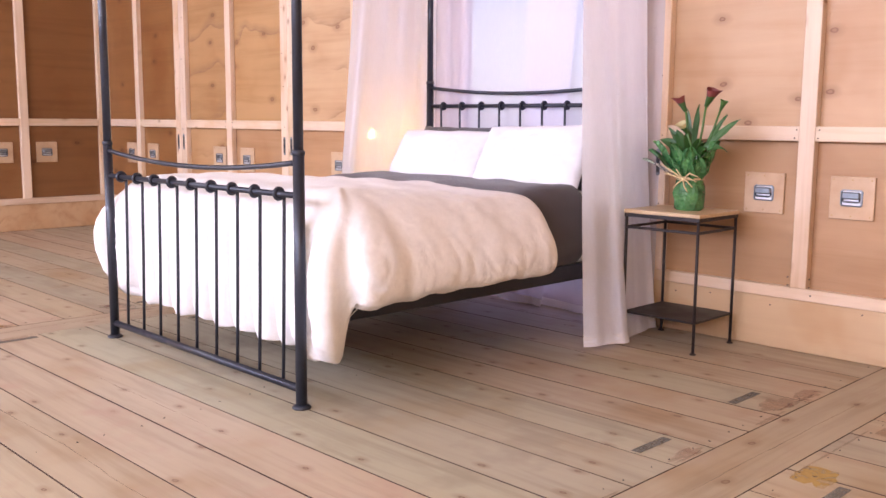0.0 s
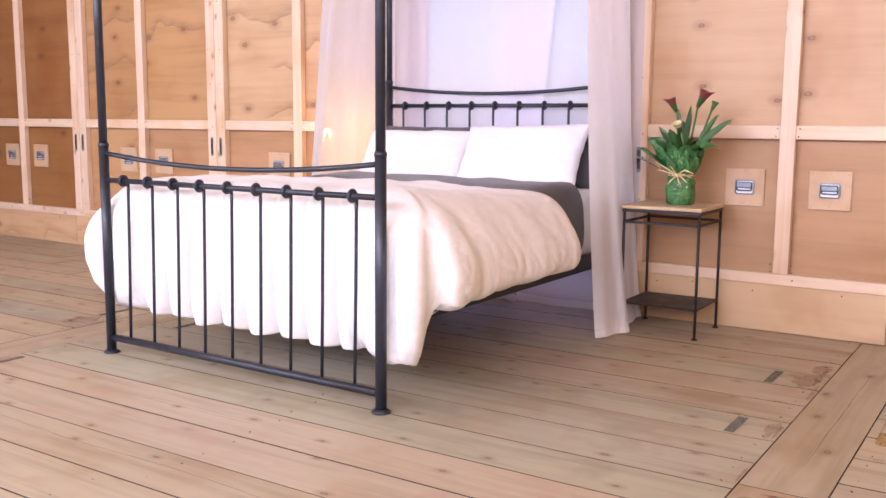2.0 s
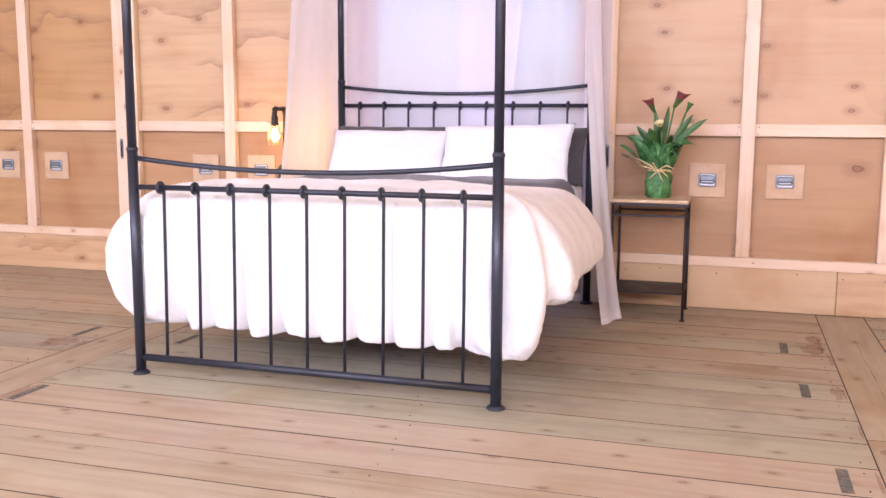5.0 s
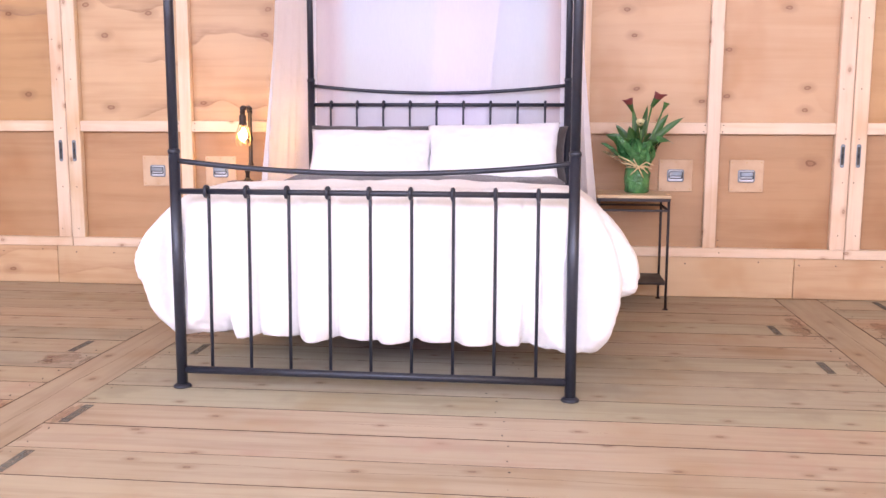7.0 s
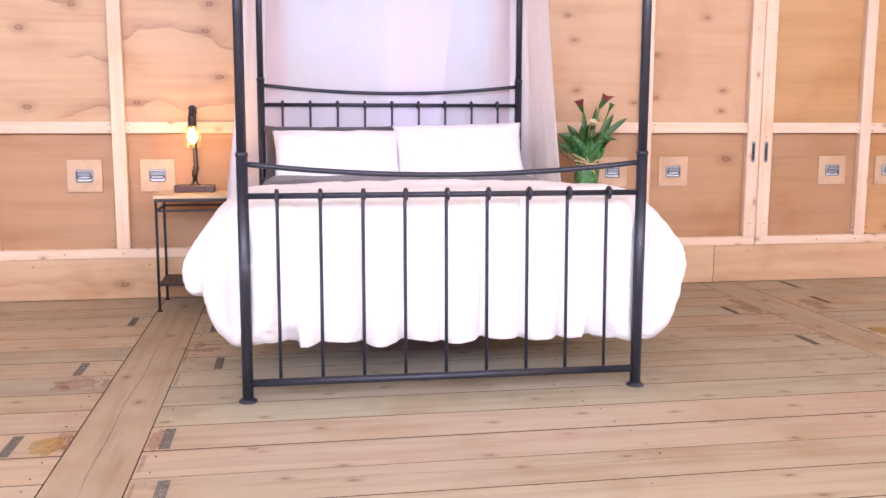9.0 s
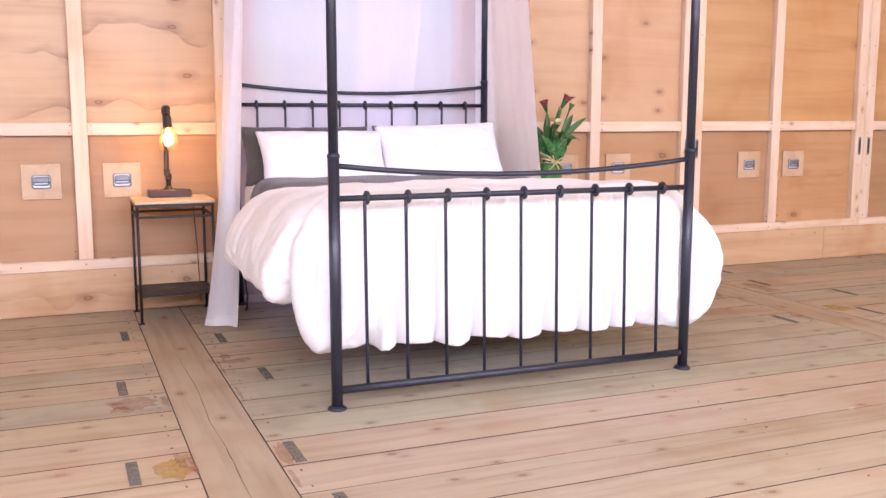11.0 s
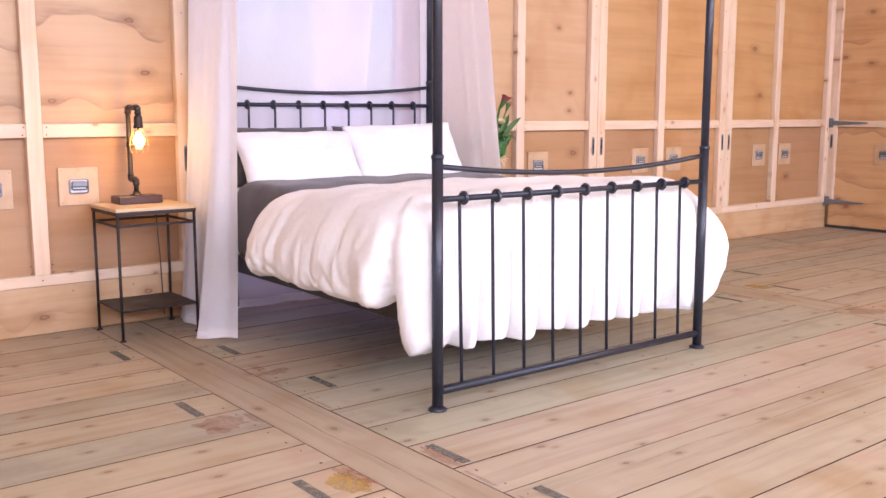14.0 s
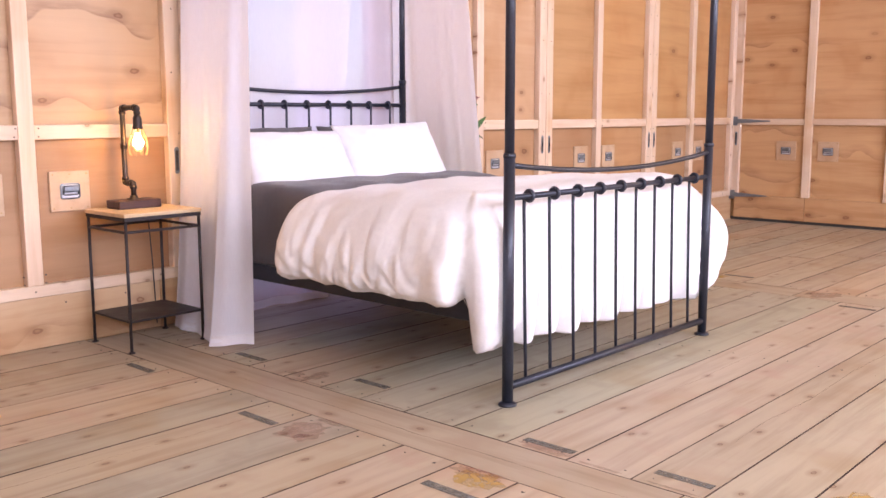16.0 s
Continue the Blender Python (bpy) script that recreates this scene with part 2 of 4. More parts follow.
def worn_paint(name, colour, cover, scale, strength=0.7):
    m, nt, b = material(name, 0.7)
    v = coords(nt, (1, 1, 1))
    n1 = noise_tex(nt, v, scale, 5.0, 0.65, 0.6)
    nt.links.new(ramp(nt, n1, [(0.3, [c * 0.75 for c in colour]), (0.7, colour)]), b.inputs["Base Color"])
    n2 = noise_tex(nt, v, scale * 1.7, 5.0, 0.7, 0.8)
    nt.links.new(ramp(nt, n2, [(0.0, grey(0)), (1 - cover - 0.06, grey(0)), (1 - cover + 0.22, grey(strength * 0.85)), (1.0, grey(strength))]), b.inputs["Alpha"])
    return m


RED_PAINT = worn_paint("worn_red_paint", (0.45, 0.17, 0.115), 0.72, 7.0, 0.36)
YELLOW_PAINT = worn_paint("worn_yellow_paint", (0.60, 0.39, 0.10), 0.66, 10.0)
INLAY = worn_paint("grey_inlay_worn", (0.21, 0.205, 0.175), 0.70, 18.0)
PLATE_PLY = wood("handle_plate_ply", (0.52, 0.37, 0.24), (0.47, 0.32, 0.195), 1, 0.5, knots=0.0, spread=0.06)
GALV = plain("galvanised_steel", (0.235, 0.265, 0.295), 0.48, 0.8, 0.3, 60)
# paler than the rim: light caught by the handle dish, put into its colour
STEEL_LIT = plain("steel_lit_dish", (0.62, 0.64, 0.68), 0.4, 0.35, 0.15, 50)
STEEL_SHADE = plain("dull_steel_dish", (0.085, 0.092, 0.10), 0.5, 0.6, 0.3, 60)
DARK_HOLE = plain("dark_recess", (0.05, 0.045, 0.04), 0.7)
IRON = plain("black_powder_coat", (0.026, 0.029, 0.042), 0.38, 0.25, 0.25, 90, 0.12)
IRON_DULL = plain("dark_brown_iron", (0.030, 0.022, 0.022), 0.5, 0.35, 0.3, 60)
PIPE = plain("aged_iron_pipe", (0.055, 0.042, 0.036), 0.45, 0.7, 0.4, 50, 0.3)
LAMP_BASE = wood("dark_red_stained_wood", (0.055, 0.020, 0.018), (0.03, 0.010, 0.010), 1, 1.5, knots=0.0, rough=0.4)
TOP_WOOD = wood("side_table_pine_top", (0.55, 0.41, 0.25), (0.46, 0.32, 0.18), 1, 1.2, knots=0.1, rough=0.4)
LINEN = cloth("white_linen", (0.80, 0.785, 0.77), strength=0.4)
PILLOW_WHITE = cloth("white_pillow_linen", (0.75, 0.74, 0.755), crumple=7.0, strength=0.5)
GREY_LINEN = cloth("grey_linen", (0.062, 0.050, 0.054), crumple=10.0, strength=0.25)
DARK_LINEN = cloth("dark_grey_pillow_linen", (0.075, 0.068, 0.07), crumple=10.0, strength=0.25)
TICKING = cloth("mattress_cover", (0.75, 0.73, 0.70), crumple=6.0, strength=0.1)
SHEER = sheer("sheer_white_voile", (0.95, 0.96, 1.0), 0.035, 0.52)
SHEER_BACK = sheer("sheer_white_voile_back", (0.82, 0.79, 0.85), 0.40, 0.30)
HEM = sheer("voile_hem", (0.88, 0.87, 0.88), 0.03)
BULB = glass("clear_bulb_glass", (1.0, 0.92, 0.8))
FILAMENT = glow("filament", (1.0, 0.55, 0.18), 150.0)
CAGE = plain("brass_cage_wire", (0.45, 0.30, 0.14), 0.35, 0.8)
FOIL, nt_, b_ = material("green_cellophane", 0.1)
nt_.links.new(ramp(nt_, noise_tex(nt_, coords(nt_), 14.0, 3.0), [(0.35, (0.022, 0.095, 0.028)), (0.65, (0.085, 0.24, 0.075))]), b_.inputs["Base Color"])
bump(nt_, b_, noise_tex(nt_, coords(nt_), 26.0, 3.0, 0.5, 1.2), 0.9, 0.02)
LEAF = plain("calla_leaf", (0.036, 0.105, 0.020), 0.4, 0.0, 0.4, 14, 0.2)
STEM = plain("calla_stem", (0.07, 0.16, 0.035), 0.45)
BLOOM = plain("burgundy_calla", (0.19, 0.035, 0.035), 0.5, 0.0, 0.4, 25)
BLOOM_PALE = plain("cream_calla", (0.62, 0.55, 0.30), 0.5)
RAFFIA = plain("raffia", (0.60, 0.45, 0.24), 0.7, 0.0, 0.3, 60)
CLEAR_WRAP = glass("clear_wrap", (0.75, 0.95, 0.78), 0.08)
CABLE = plain("black_cable", (0.02, 0.02, 0.025), 0.5)
CEILING = plain("cream_ceiling_paint", (0.56, 0.46, 0.34), 0.8, 0.0, 0.05, 8)
PANE = glass("window_pane", (1, 1, 1))


# ---- geometry helpers ----
def add_box(bm, lo, hi, bevel=0.0):
    vs = [bm.verts.new((x, y, z)) for x in (lo[0], hi[0]) for y in (lo[1], hi[1]) for z in (lo[2], hi[2])]
    fs = [bm.faces.new([vs[i] for i in q]) for q in ((0, 1, 3, 2), (4, 6, 7, 5), (0, 4, 5, 1), (2, 3, 7, 6), (0, 2, 6, 4), (1, 5, 7, 3))]
    if bevel:
        bmesh.ops.bevel(bm, geom=list({e for f in fs for e in f.edges}), offset=bevel, segments=1, affect="EDGES", profile=0.5)
    return bm


def box(lo, hi, bevel=0.0):
    return add_box(bmesh.new(), lo, hi, bevel)


def add_tube(bm, path, radius, sides=12, closed=False, cap=True):
    """A round bar along a path; radius may be a list."""
    pts = [Vector(p) for p in path]
    n = len(pts)
    rs = radius if isinstance(radius, (list, tuple)) else [radius] * n
    rings, ref = [], None
    for i, p in enumerate(pts):
        if closed:
            d = pts[(i + 1) % n] - pts[i - 1]
        else:
            d = pts[min(i + 1, n - 1)] - pts[max(i - 1, 0)]
        d.normalize()
        if ref is None:
            ref = d.orthogonal().normalized()
        ref = (ref - d * ref.dot(d)).normalized()
        side = d.cross(ref)
        rings.append([bm.verts.new(p + (ref * math.cos(a) + side * math.sin(a)) * rs[i]) for a in (2 * math.pi * k / sides for k in range(sides))])
    for i in range(n if closed else n - 1):
        a, b = rings[i], rings[(i + 1) % n]
        for k in range(sides):
            f = bm.faces.new((a[k], a[(k + 1) % sides], b[(k + 1) % sides], b[k]))
            f.smooth = True
    if cap and not closed:
        bm.faces.new(list(reversed(rings[0])))
        bm.faces.new(rings[-1])
    return bm


def tube(path, radius, sides=12, closed=False):
    return add_tube(bmesh.new(), path, radius, sides, closed)


def lathe(profile, centre=(0, 0, 0), sides=24, wobble=0.0, cap=True):
    """A turned form from (radius, z) pairs about the z axis."""
    bm = bmesh.new()
    rings = []
    for j, (r, z) in enumerate(profile):
        rings.append([bm.verts.new((centre[0] + r * (1 + wobble * noise.noise((k * 1.7, j * 0.9, 3))) * math.cos(2 * math.pi * k / sides),
                                    centre[1] + r * (1 + wobble * noise.noise((k * 1.7, j * 0.9, 9))) * math.sin(2 * math.pi * k / sides), centre[2] + z)) for k in range(sides)])
    for a, b in zip(rings, rings[1:]):
        for k in range(sides):
            bm.faces.new((a[k], a[(k + 1) % sides], b[(k + 1) % sides], b[k])).smooth = True
    if cap:
        bm.faces.new(list(reversed(rings[0])))
        bm.faces.new(rings[-1])
    return bm


def torus(centre, axis, major, minor, n=20, sides=8):
    a = Vector(axis).normalized()
    e = a.orthogonal().normalized()
    f = a.cross(e)
    return tube([Vector(centre) + (e * math.cos(t) + f * math.sin(t)) * major for t in (2 * math.pi * k / n for k in range(n))], minor, sides, True)


def sheet(fn, nu, nv):
    """A grid surface from fn(a, b), a and b from 0 to 1."""
    bm = bmesh.new()
    g = [[bm.verts.new(fn(i / nu, j / nv)) for j in range(nv + 1)] for i in range(nu + 1)]
    for i in range(nu):
        for j in range(nv):
            bm.faces.new((g[i][j], g[i + 1][j], g[i + 1][j + 1], g[i][j + 1])).smooth = True
    return bm


def mesh_of(bm, name, mat):
    bmesh.ops.recalc_face_normals(bm, faces=bm.faces)
    me = bpy.data.meshes.new(name)
    bm.to_mesh(me)
    bm.free()
    me.materials.append(mat)
    return me


def part(name, bm, mat, parent=None, label=""):
    ob = new(name, mesh_of(bm, name, mat))
    ob.parent = parent
    return tagged(ob, label)


def empty(name, m, label, category, group="", kind=""):
    ob = new(name)
    ob.empty_display_size = 0.1
    ob.matrix_world = m
    return tagged(ob, label, category, group, kind)


def thing(name, bm, mat, label, category, group="", kind=""):
    return tagged(part(name, bm, mat), label, category, group, kind)


def smooth(a, b, x):
    t = min(1, max(0, (x - a) / (b - a)))
    return t * t * (3 - 2 * t)


# ---- structure ----
thing("subfloor", box((X0 - 0.1, Y0 - 0.1, -0.12), (X1 + 0.1, Y1 + 0.1, -0.03)), SUBFLOOR, "dark subfloor under the plank floor", "floor", kind="structure")
thing("ceiling", box((X0 - 0.1, Y0 - 0.1, ZC), (X1 + 0.1, Y1 + 0.1, ZC + 0.1)), CEILING, "plain cream painted ceiling above the room", "ceiling", kind="structure")
bm = bmesh.new()
add_box(bm, (X1 + 0.018, Y0 - 0.1, -0.03), (X1 + 0.11, BW_Y[0], ZC))
add_box(bm, (X1 + 0.018, BW_Y[1], -0.03), (X1 + 0.11, Y1 + 0.1, ZC))
add_box(bm, (X1 + 0.018, BW_Y[0], -0.03), (X1 + 0.11, BW_Y[1], BW_Z[0]))
add_box(bm, (X1 + 0.018, BW_Y[0], BW_Z[1]), (X1 + 0.11, BW_Y[1], ZC))
wall_head = thing("wall_east", bm, PLY_PLAIN, "panelled plywood wall with pine studs and rails", "wall", kind="structure")


def wall_along_x(ya, yb):
    """A side wall with one added opening for the unseen fill window."""
    bm = bmesh.new()
    add_box(bm, (X0 - 0.1, ya, -0.03), (SW_X[0], yb, ZC))
    add_box(bm, (SW_X[1], ya, -0.03), (X1 + 0.018, yb, ZC))
    add_box(bm, (SW_X[0], ya, -0.03), (SW_X[1], yb, SW_Z[0]))
    add_box(bm, (SW_X[0], ya, SW_Z[1]), (SW_X[1], yb, ZC))
    return bm


wall_left = thing("wall_north", wall_along_x(Y1 + 0.018, Y1 + 0.11), PLY_PLAIN, "panelled plywood side wall with pine studs", "wall", kind="structure")
wall_right = thing("wall_south", wall_along_x(Y0 - 0.11, Y0 - 0.018), PLY_PLAIN, "plywood side wall holding wide hinged doors", "wall", kind="structure")
bm = bmesh.new()
add_box(bm, (X0 - 0.1, Y0 - 0.018, -0.03), (X0, WIN_Y[0], ZC))
add_box(bm, (X0 - 0.1, WIN_Y[1], -0.03), (X0, Y1 + 0.018, ZC))
add_box(bm, (X0 - 0.1, WIN_Y[0], -0.03), (X0, WIN_Y[1], WIN_Z[0]))
add_box(bm, (X0 - 0.1, WIN_Y[0], WIN_Z[1]), (X0, WIN_Y[1], ZC))
thing("wall_west", bm, PLY_LOW, "plywood wall with a wide window opening", "wall", kind="structure")
window = empty("window_1", pose(X0 - 0.05, 0, 0), "wide window with a plain pine frame", "window", kind="structure")
for a, b in (((-0.03, WIN_Y[0], WIN_Z[0]), (0.03, WIN_Y[1], WIN_Z[0] + 0.06)), ((-0.03, WIN_Y[0], WIN_Z[1] - 0.06), (0.03, WIN_Y[1], WIN_Z[1])),
             ((-0.03, WIN_Y[0], WIN_Z[0] + 0.06), (0.03, WIN_Y[0] + 0.06, WIN_Z[1] - 0.06)), ((-0.03, WIN_Y[1] - 0.06, WIN_Z[0] + 0.06), (0.03, WIN_Y[1], WIN_Z[1] - 0.06))):
    part("window_frame", box(a, b, 0.004), STUD_H, window)
pane = part("window_pane", box((-0.004, WIN_Y[0] + 0.06, WIN_Z[0] + 0.06), (0.004, WIN_Y[1] - 0.06, WIN_Z[1] - 0.06)), PANE, window)
pane.visible_shadow = False
window = empty("window_2", pose(X1 + 0.09, 0, 0), "tall window behind the white head curtain", "window", kind="structure")
for a, b in (((-0.03, BW_Y[0], BW_Z[0]), (0.03, BW_Y[1], BW_Z[0] + 0.05)), ((-0.03, BW_Y[0], BW_Z[1] - 0.05), (0.03, BW_Y[1], BW_Z[1])),
             ((-0.03, BW_Y[0], BW_Z[0] + 0.05), (0.03, BW_Y[0] + 0.05, BW_Z[1] - 0.05)), ((-0.03, BW_Y[1] - 0.05, BW_Z[0] + 0.05), (0.03, BW_Y[1], BW_Z[1] - 0.05))):
    part("window_frame", box(a, b, 0.004), STUD_H, window)
pane = part("window_pane", box((-0.004, BW_Y[0] + 0.05, BW_Z[0] + 0.05), (0.004, BW_Y[1] - 0.05, BW_Z[1] - 0.05)), PANE, window)
pane.visible_shadow = False
# unseen side windows, added only to carry the fill lamps
for nm, y in (("window_3", Y1 + 0.07), ("window_4", Y0 - 0.07)):
    window = empty(nm, pose(0, y, 0), "added side wall window with a plain pine frame, for fill light", "window", kind="structure")
    for a, b in (((SW_X[0], -0.03, SW_Z[0]), (SW_X[1], 0.03, SW_Z[0] + 0.05)), ((SW_X[0], -0.03, SW_Z[1] - 0.05), (SW_X[1], 0.03, SW_Z[1])),
                 ((SW_X[0], -0.03, SW_Z[0] + 0.05), (SW_X[0] + 0.05, 0.03, SW_Z[1] - 0.05)), ((SW_X[1] - 0.05, -0.03, SW_Z[0] + 0.05), (SW_X[1], 0.03, SW_Z[1] - 0.05))):
        part("window_frame", box(a, b, 0.004), STUD_X, window)
    pane = part("window_pane", box((SW_X[0] + 0.05, -0.004, SW_Z[0] + 0.05), (SW_X[1] - 0.05, 0.004, SW_Z[1] - 0.05)), PANE, window)
    pane.visible_shadow = False

# head wall: seven panel modules between doubled studs
SEAMS = [-2.20, -0.535, 1.08, 2.682, 4.284, 5.886, 7.488, 9.0]
MIDS = [-1.31, 0.325, 1.865, 3.48, 5.10, 6.715, 8.29]
XS = X1 - 0.045          # face of the studs
RAIL, BASE = (0.983, 1.051), (0.246, 0.303)


def handle_plate(parent, m):
    """A square ply plate with screws and a steel recessed drop handle; local x runs along the wall, y out of it."""
    p = part("handle_plate", box((-0.099, 0, -0.096), (0.099, 0.012, 0.096), 0.002), PLATE_PLY, parent, "square plywood plate with a steel recessed handle")
    p.matrix_basis = m
    bm = bmesh.new()
    outer = [(sx * 0.050 + cx, sz * 0.038 + cz) for sx, sz, cx, cz in ((-1, -1, 0.009, 0), (1, -1, -0.009, 0), (1, -1, 0, 0.009), (1, 1, 0, -0.009), (1, 1, -0.009, 0), (-1, 1, 0.009, 0), (-1, 1, 0, -0.009), (-1, -1, 0, 0.009))]
    rings = [[bm.verts.new((x * f, y, z * f)) for x, z in outer] for f, y in ((1.0, 0.012), (0.99, 0.017), (0.90, 0.018), (0.84, 0.0125))]
    for ra, rb in zip(rings, rings[1:]):
        for k in range(8):
            bm.faces.new((ra[k], ra[(k + 1) % 8], rb[(k + 1) % 8], rb[k]))
    part("handle_rim", bm, GALV, p, "galvanised steel rim of the handle dish")
    part("handle_dish", box((-0.041, 0.0122, -0.031), (0.041, 0.0135, 0.031)), STEEL_LIT, p, "steel handle dish, painted pale as if catching light")
    part("handle_grip", box((-0.039, 0.0145, -0.004), (0.039, 0.029, 0.027), 0.005), GALV, p, "folded steel grip of the handle")
    part("handle_bail", tube([(-0.037, 0.018, 0.0), (-0.037, 0.022, -0.012), (-0.032, 0.023, -0.016), (0.032, 0.023, -0.016), (0.037, 0.022, -0.012), (0.037, 0.018, 0.0)], 0.0035, 8), STEEL_SHADE, p)
    bm = bmesh.new()
    for sx in (-0.084, 0, 0.084):
        for sz in (-0.081, 0.081):
            add_tube(bm, [(sx, 0.012, sz), (sx, 0.0135, sz)], 0.004, 8)
    part("screws", bm, CAGE, p)


def slot_latch(parent, m):
    """A long recessed steel catch let into a stud; local x along the wall, y out of it."""
    bm = bmesh.new()
    ring = [(0.013 * math.cos(a), 0.0025, (0.056 if math.sin(a) >= 0 else -0.056) + 0.013 * math.sin(a)) for a in (2 * math.pi * k / 20 for k in range(20))]
    f = bm.faces.new([bm.verts.new(v) for v in ring])
    r = bmesh.ops.extrude_face_region(bm, geom=[f])
    bmesh.ops.translate(bm, verts=[v for v in r["geom"] if isinstance(v, bmesh.types.BMVert)], vec=(0, -0.0025, 0))
    p = part("latch_slot", bm, GALV, parent, "long oval steel catch plate")
    p.matrix_basis = m
    part("latch_hole", box((-0.008, 0.003, -0.052), (0.008, 0.0038, 0.052)), DARK_HOLE, p)
    part("latch_pin", tube([(0, 0.004, -0.012), (0, 0.004, 0.012)], 0.006, 8), IRON, p)


EAST = lambda y, x, z: pose(x, y, z, 0, 0, 90)   # local y looks to -x
streaked = {4, 5, 6}
for i, c in enumerate(MIDS):
    if i == 3:
        continue         # the window stands here
    a, b = SEAMS[i] + 0.088, SEAMS[i + 1] - 0.088
    if i == 0:
        a = SEAMS[0] + 0.05
    if i == len(MIDS) - 1:
        b = Y1 - 0.05
    for k, (ya, yb) in enumerate(((a, c - 0.038), (c + 0.038, b))):
        up = PLY_AGED_DIM if i == 6 else PLY_PALE if i == 2 else PLY_STREAK_SHEEN if i == 4 else PLY_STREAK if i in streaked else PLY_PLAIN
        low = PLY_AGED_DIM if i == 6 else PLY_LOW_STREAK if (i, k) in ((1, 0), (5, 1)) else PLY_LOW
        mid = (X1 + 0.009, (ya + yb) / 2)
        for mat, za, zb in ((low, BASE[1] - 0.02, RAIL[0] + 0.02), (up, RAIL[1] - 0.02, ZC - 0.06)):
            zc = (za + zb) / 2
            p = part("panel", box((-0.009, ya - mid[1] - 0.03, za - zc), (0.009, yb - mid[1] + 0.03, zb - zc)), mat, wall_head)
            p.location = (mid[0], mid[1], zc)
        for za, zb in (RAIL, (ZC - 0.09, ZC - 0.003)):
            p = part("rail", box((-0.022, (ya - yb) / 2, (za - zb) / 2), (0.022, (yb - ya) / 2, (zb - za) / 2), 0.003), STUD_H, wall_head)
            p.location = (XS + 0.025, (ya + yb) / 2, (za + zb) / 2)
    p = part("stud", box((-0.0225, -0.038, -(ZC - BASE[1]) / 2), (0.0225, 0.038, (ZC - BASE[1] - 0.006) / 2), 0.003), STUD_V, wall_head)
    p.location = (XS + 0.0225, c, (ZC + BASE[1]) / 2)
    for s in (-1, 1):
        handle_plate(wall_head, EAST(c + s * 0.207, X1 - 0.0005, 0.735))
    # base rail and base board of the module
    y0, y1 = (SEAMS[i] if i else Y0 + 0.0), (SEAMS[i + 1] if i < 6 else Y1)
    p = part("base_rail", box((-0.021, (y0 - y1) / 2 + 0.002, -0.0285), (0.021, (y1 - y0) / 2 - 0.002, 0.0285), 0.003), STUD_H, wall_head)
    p.location = (XS + 0.024, (y0 + y1) / 2, (BASE[0] + BASE[1]) / 2)
for i in range(0, 7):
    y0 = (Y0, -0.2, 1.36, 2.9, 4.45, 6.0, 7.6)[i]
    y1 = (-0.2, 1.36, 2.9, 4.45, 6.0, 7.6, Y1)[i]
    if i == 2:
        y1 = BW_Y[0]
    elif i == 3:
        y0 = BW_Y[1]
    p = part("base_board", box((-0.012, (y0 - y1) / 2 + 0.0015, -0.1215), (0.012, (y1 - y0) / 2 - 0.0015, 0.1215), 0.002), BASE_PLY, wall_head)
    p.location = (X1 - 0.022, (y0 + y1) / 2, 0.1235)
for i, y in enumerate(SEAMS):
    for s in (-1, 1):
        w = 0.043 if 0 < i < 7 else 0.03
        yy = y + s * (w + 0.002)
        p = part("stud", box((-0.0245, -w, -(ZC - BASE[1]) / 2), (0.0245, w, (ZC - BASE[1] - 0.006) / 2), 0.004), STUD_V, wall_head)
        p.location = (XS + 0.0205, yy, (ZC + BASE[1]) / 2)
        if 0 < i < 7:
            slot_latch(wall_head, EAST(yy, XS - 0.004, 0.861))

screws = bmesh.new()
rng = random.Random(21)
for c in MIDS[:3] + MIDS[4:]:
    for z in (sum(RAIL) / 2, ZC - 0.05, BASE[1] + 0.03):
        for s in (-1, 1):
            for dz in (-0.02, 0.018):
                y, zz = c + s * 0.052 + rng.uniform(-0.006, 0.006), z + dz
                add_tube(screws, [(XS + 0.006, y, zz), (XS - 0.001 if z < ZC - 0.1 else XS, y, zz)], 0.0036, 6)
for y in SEAMS[1:-1]:
    for k in range(9):
        z = 0.36 + k * 0.31 + rng.uniform(-0.05, 0.05)
        for s in (-1, 1):
            yy = y + s * (0.045 + rng.uniform(-0.02, 0.02))
            add_tube(screws, [(XS, yy, z), (XS - 0.0055, yy, z)], 0.0036, 6)
for k in range(46):
    y, z = Y0 + 0.2 + k * 0.24 + rng.uniform(-0.05, 0.05), rng.choice((0.205, 0.22, 0.275))
    if not BW_Y[0] - 0.05 < y < BW_Y[1] + 0.05:
        x = X1 - 0.0345 if z < 0.24 else XS + 0.002
        add_tube(screws, [(x + 0.004, y, z), (x - 0.0012, y, z)], 0.0042, 6)
tagged(part("screw_heads", screws, DARK_HOLE, wall_head, "small dark screw heads"), kind="stuff")

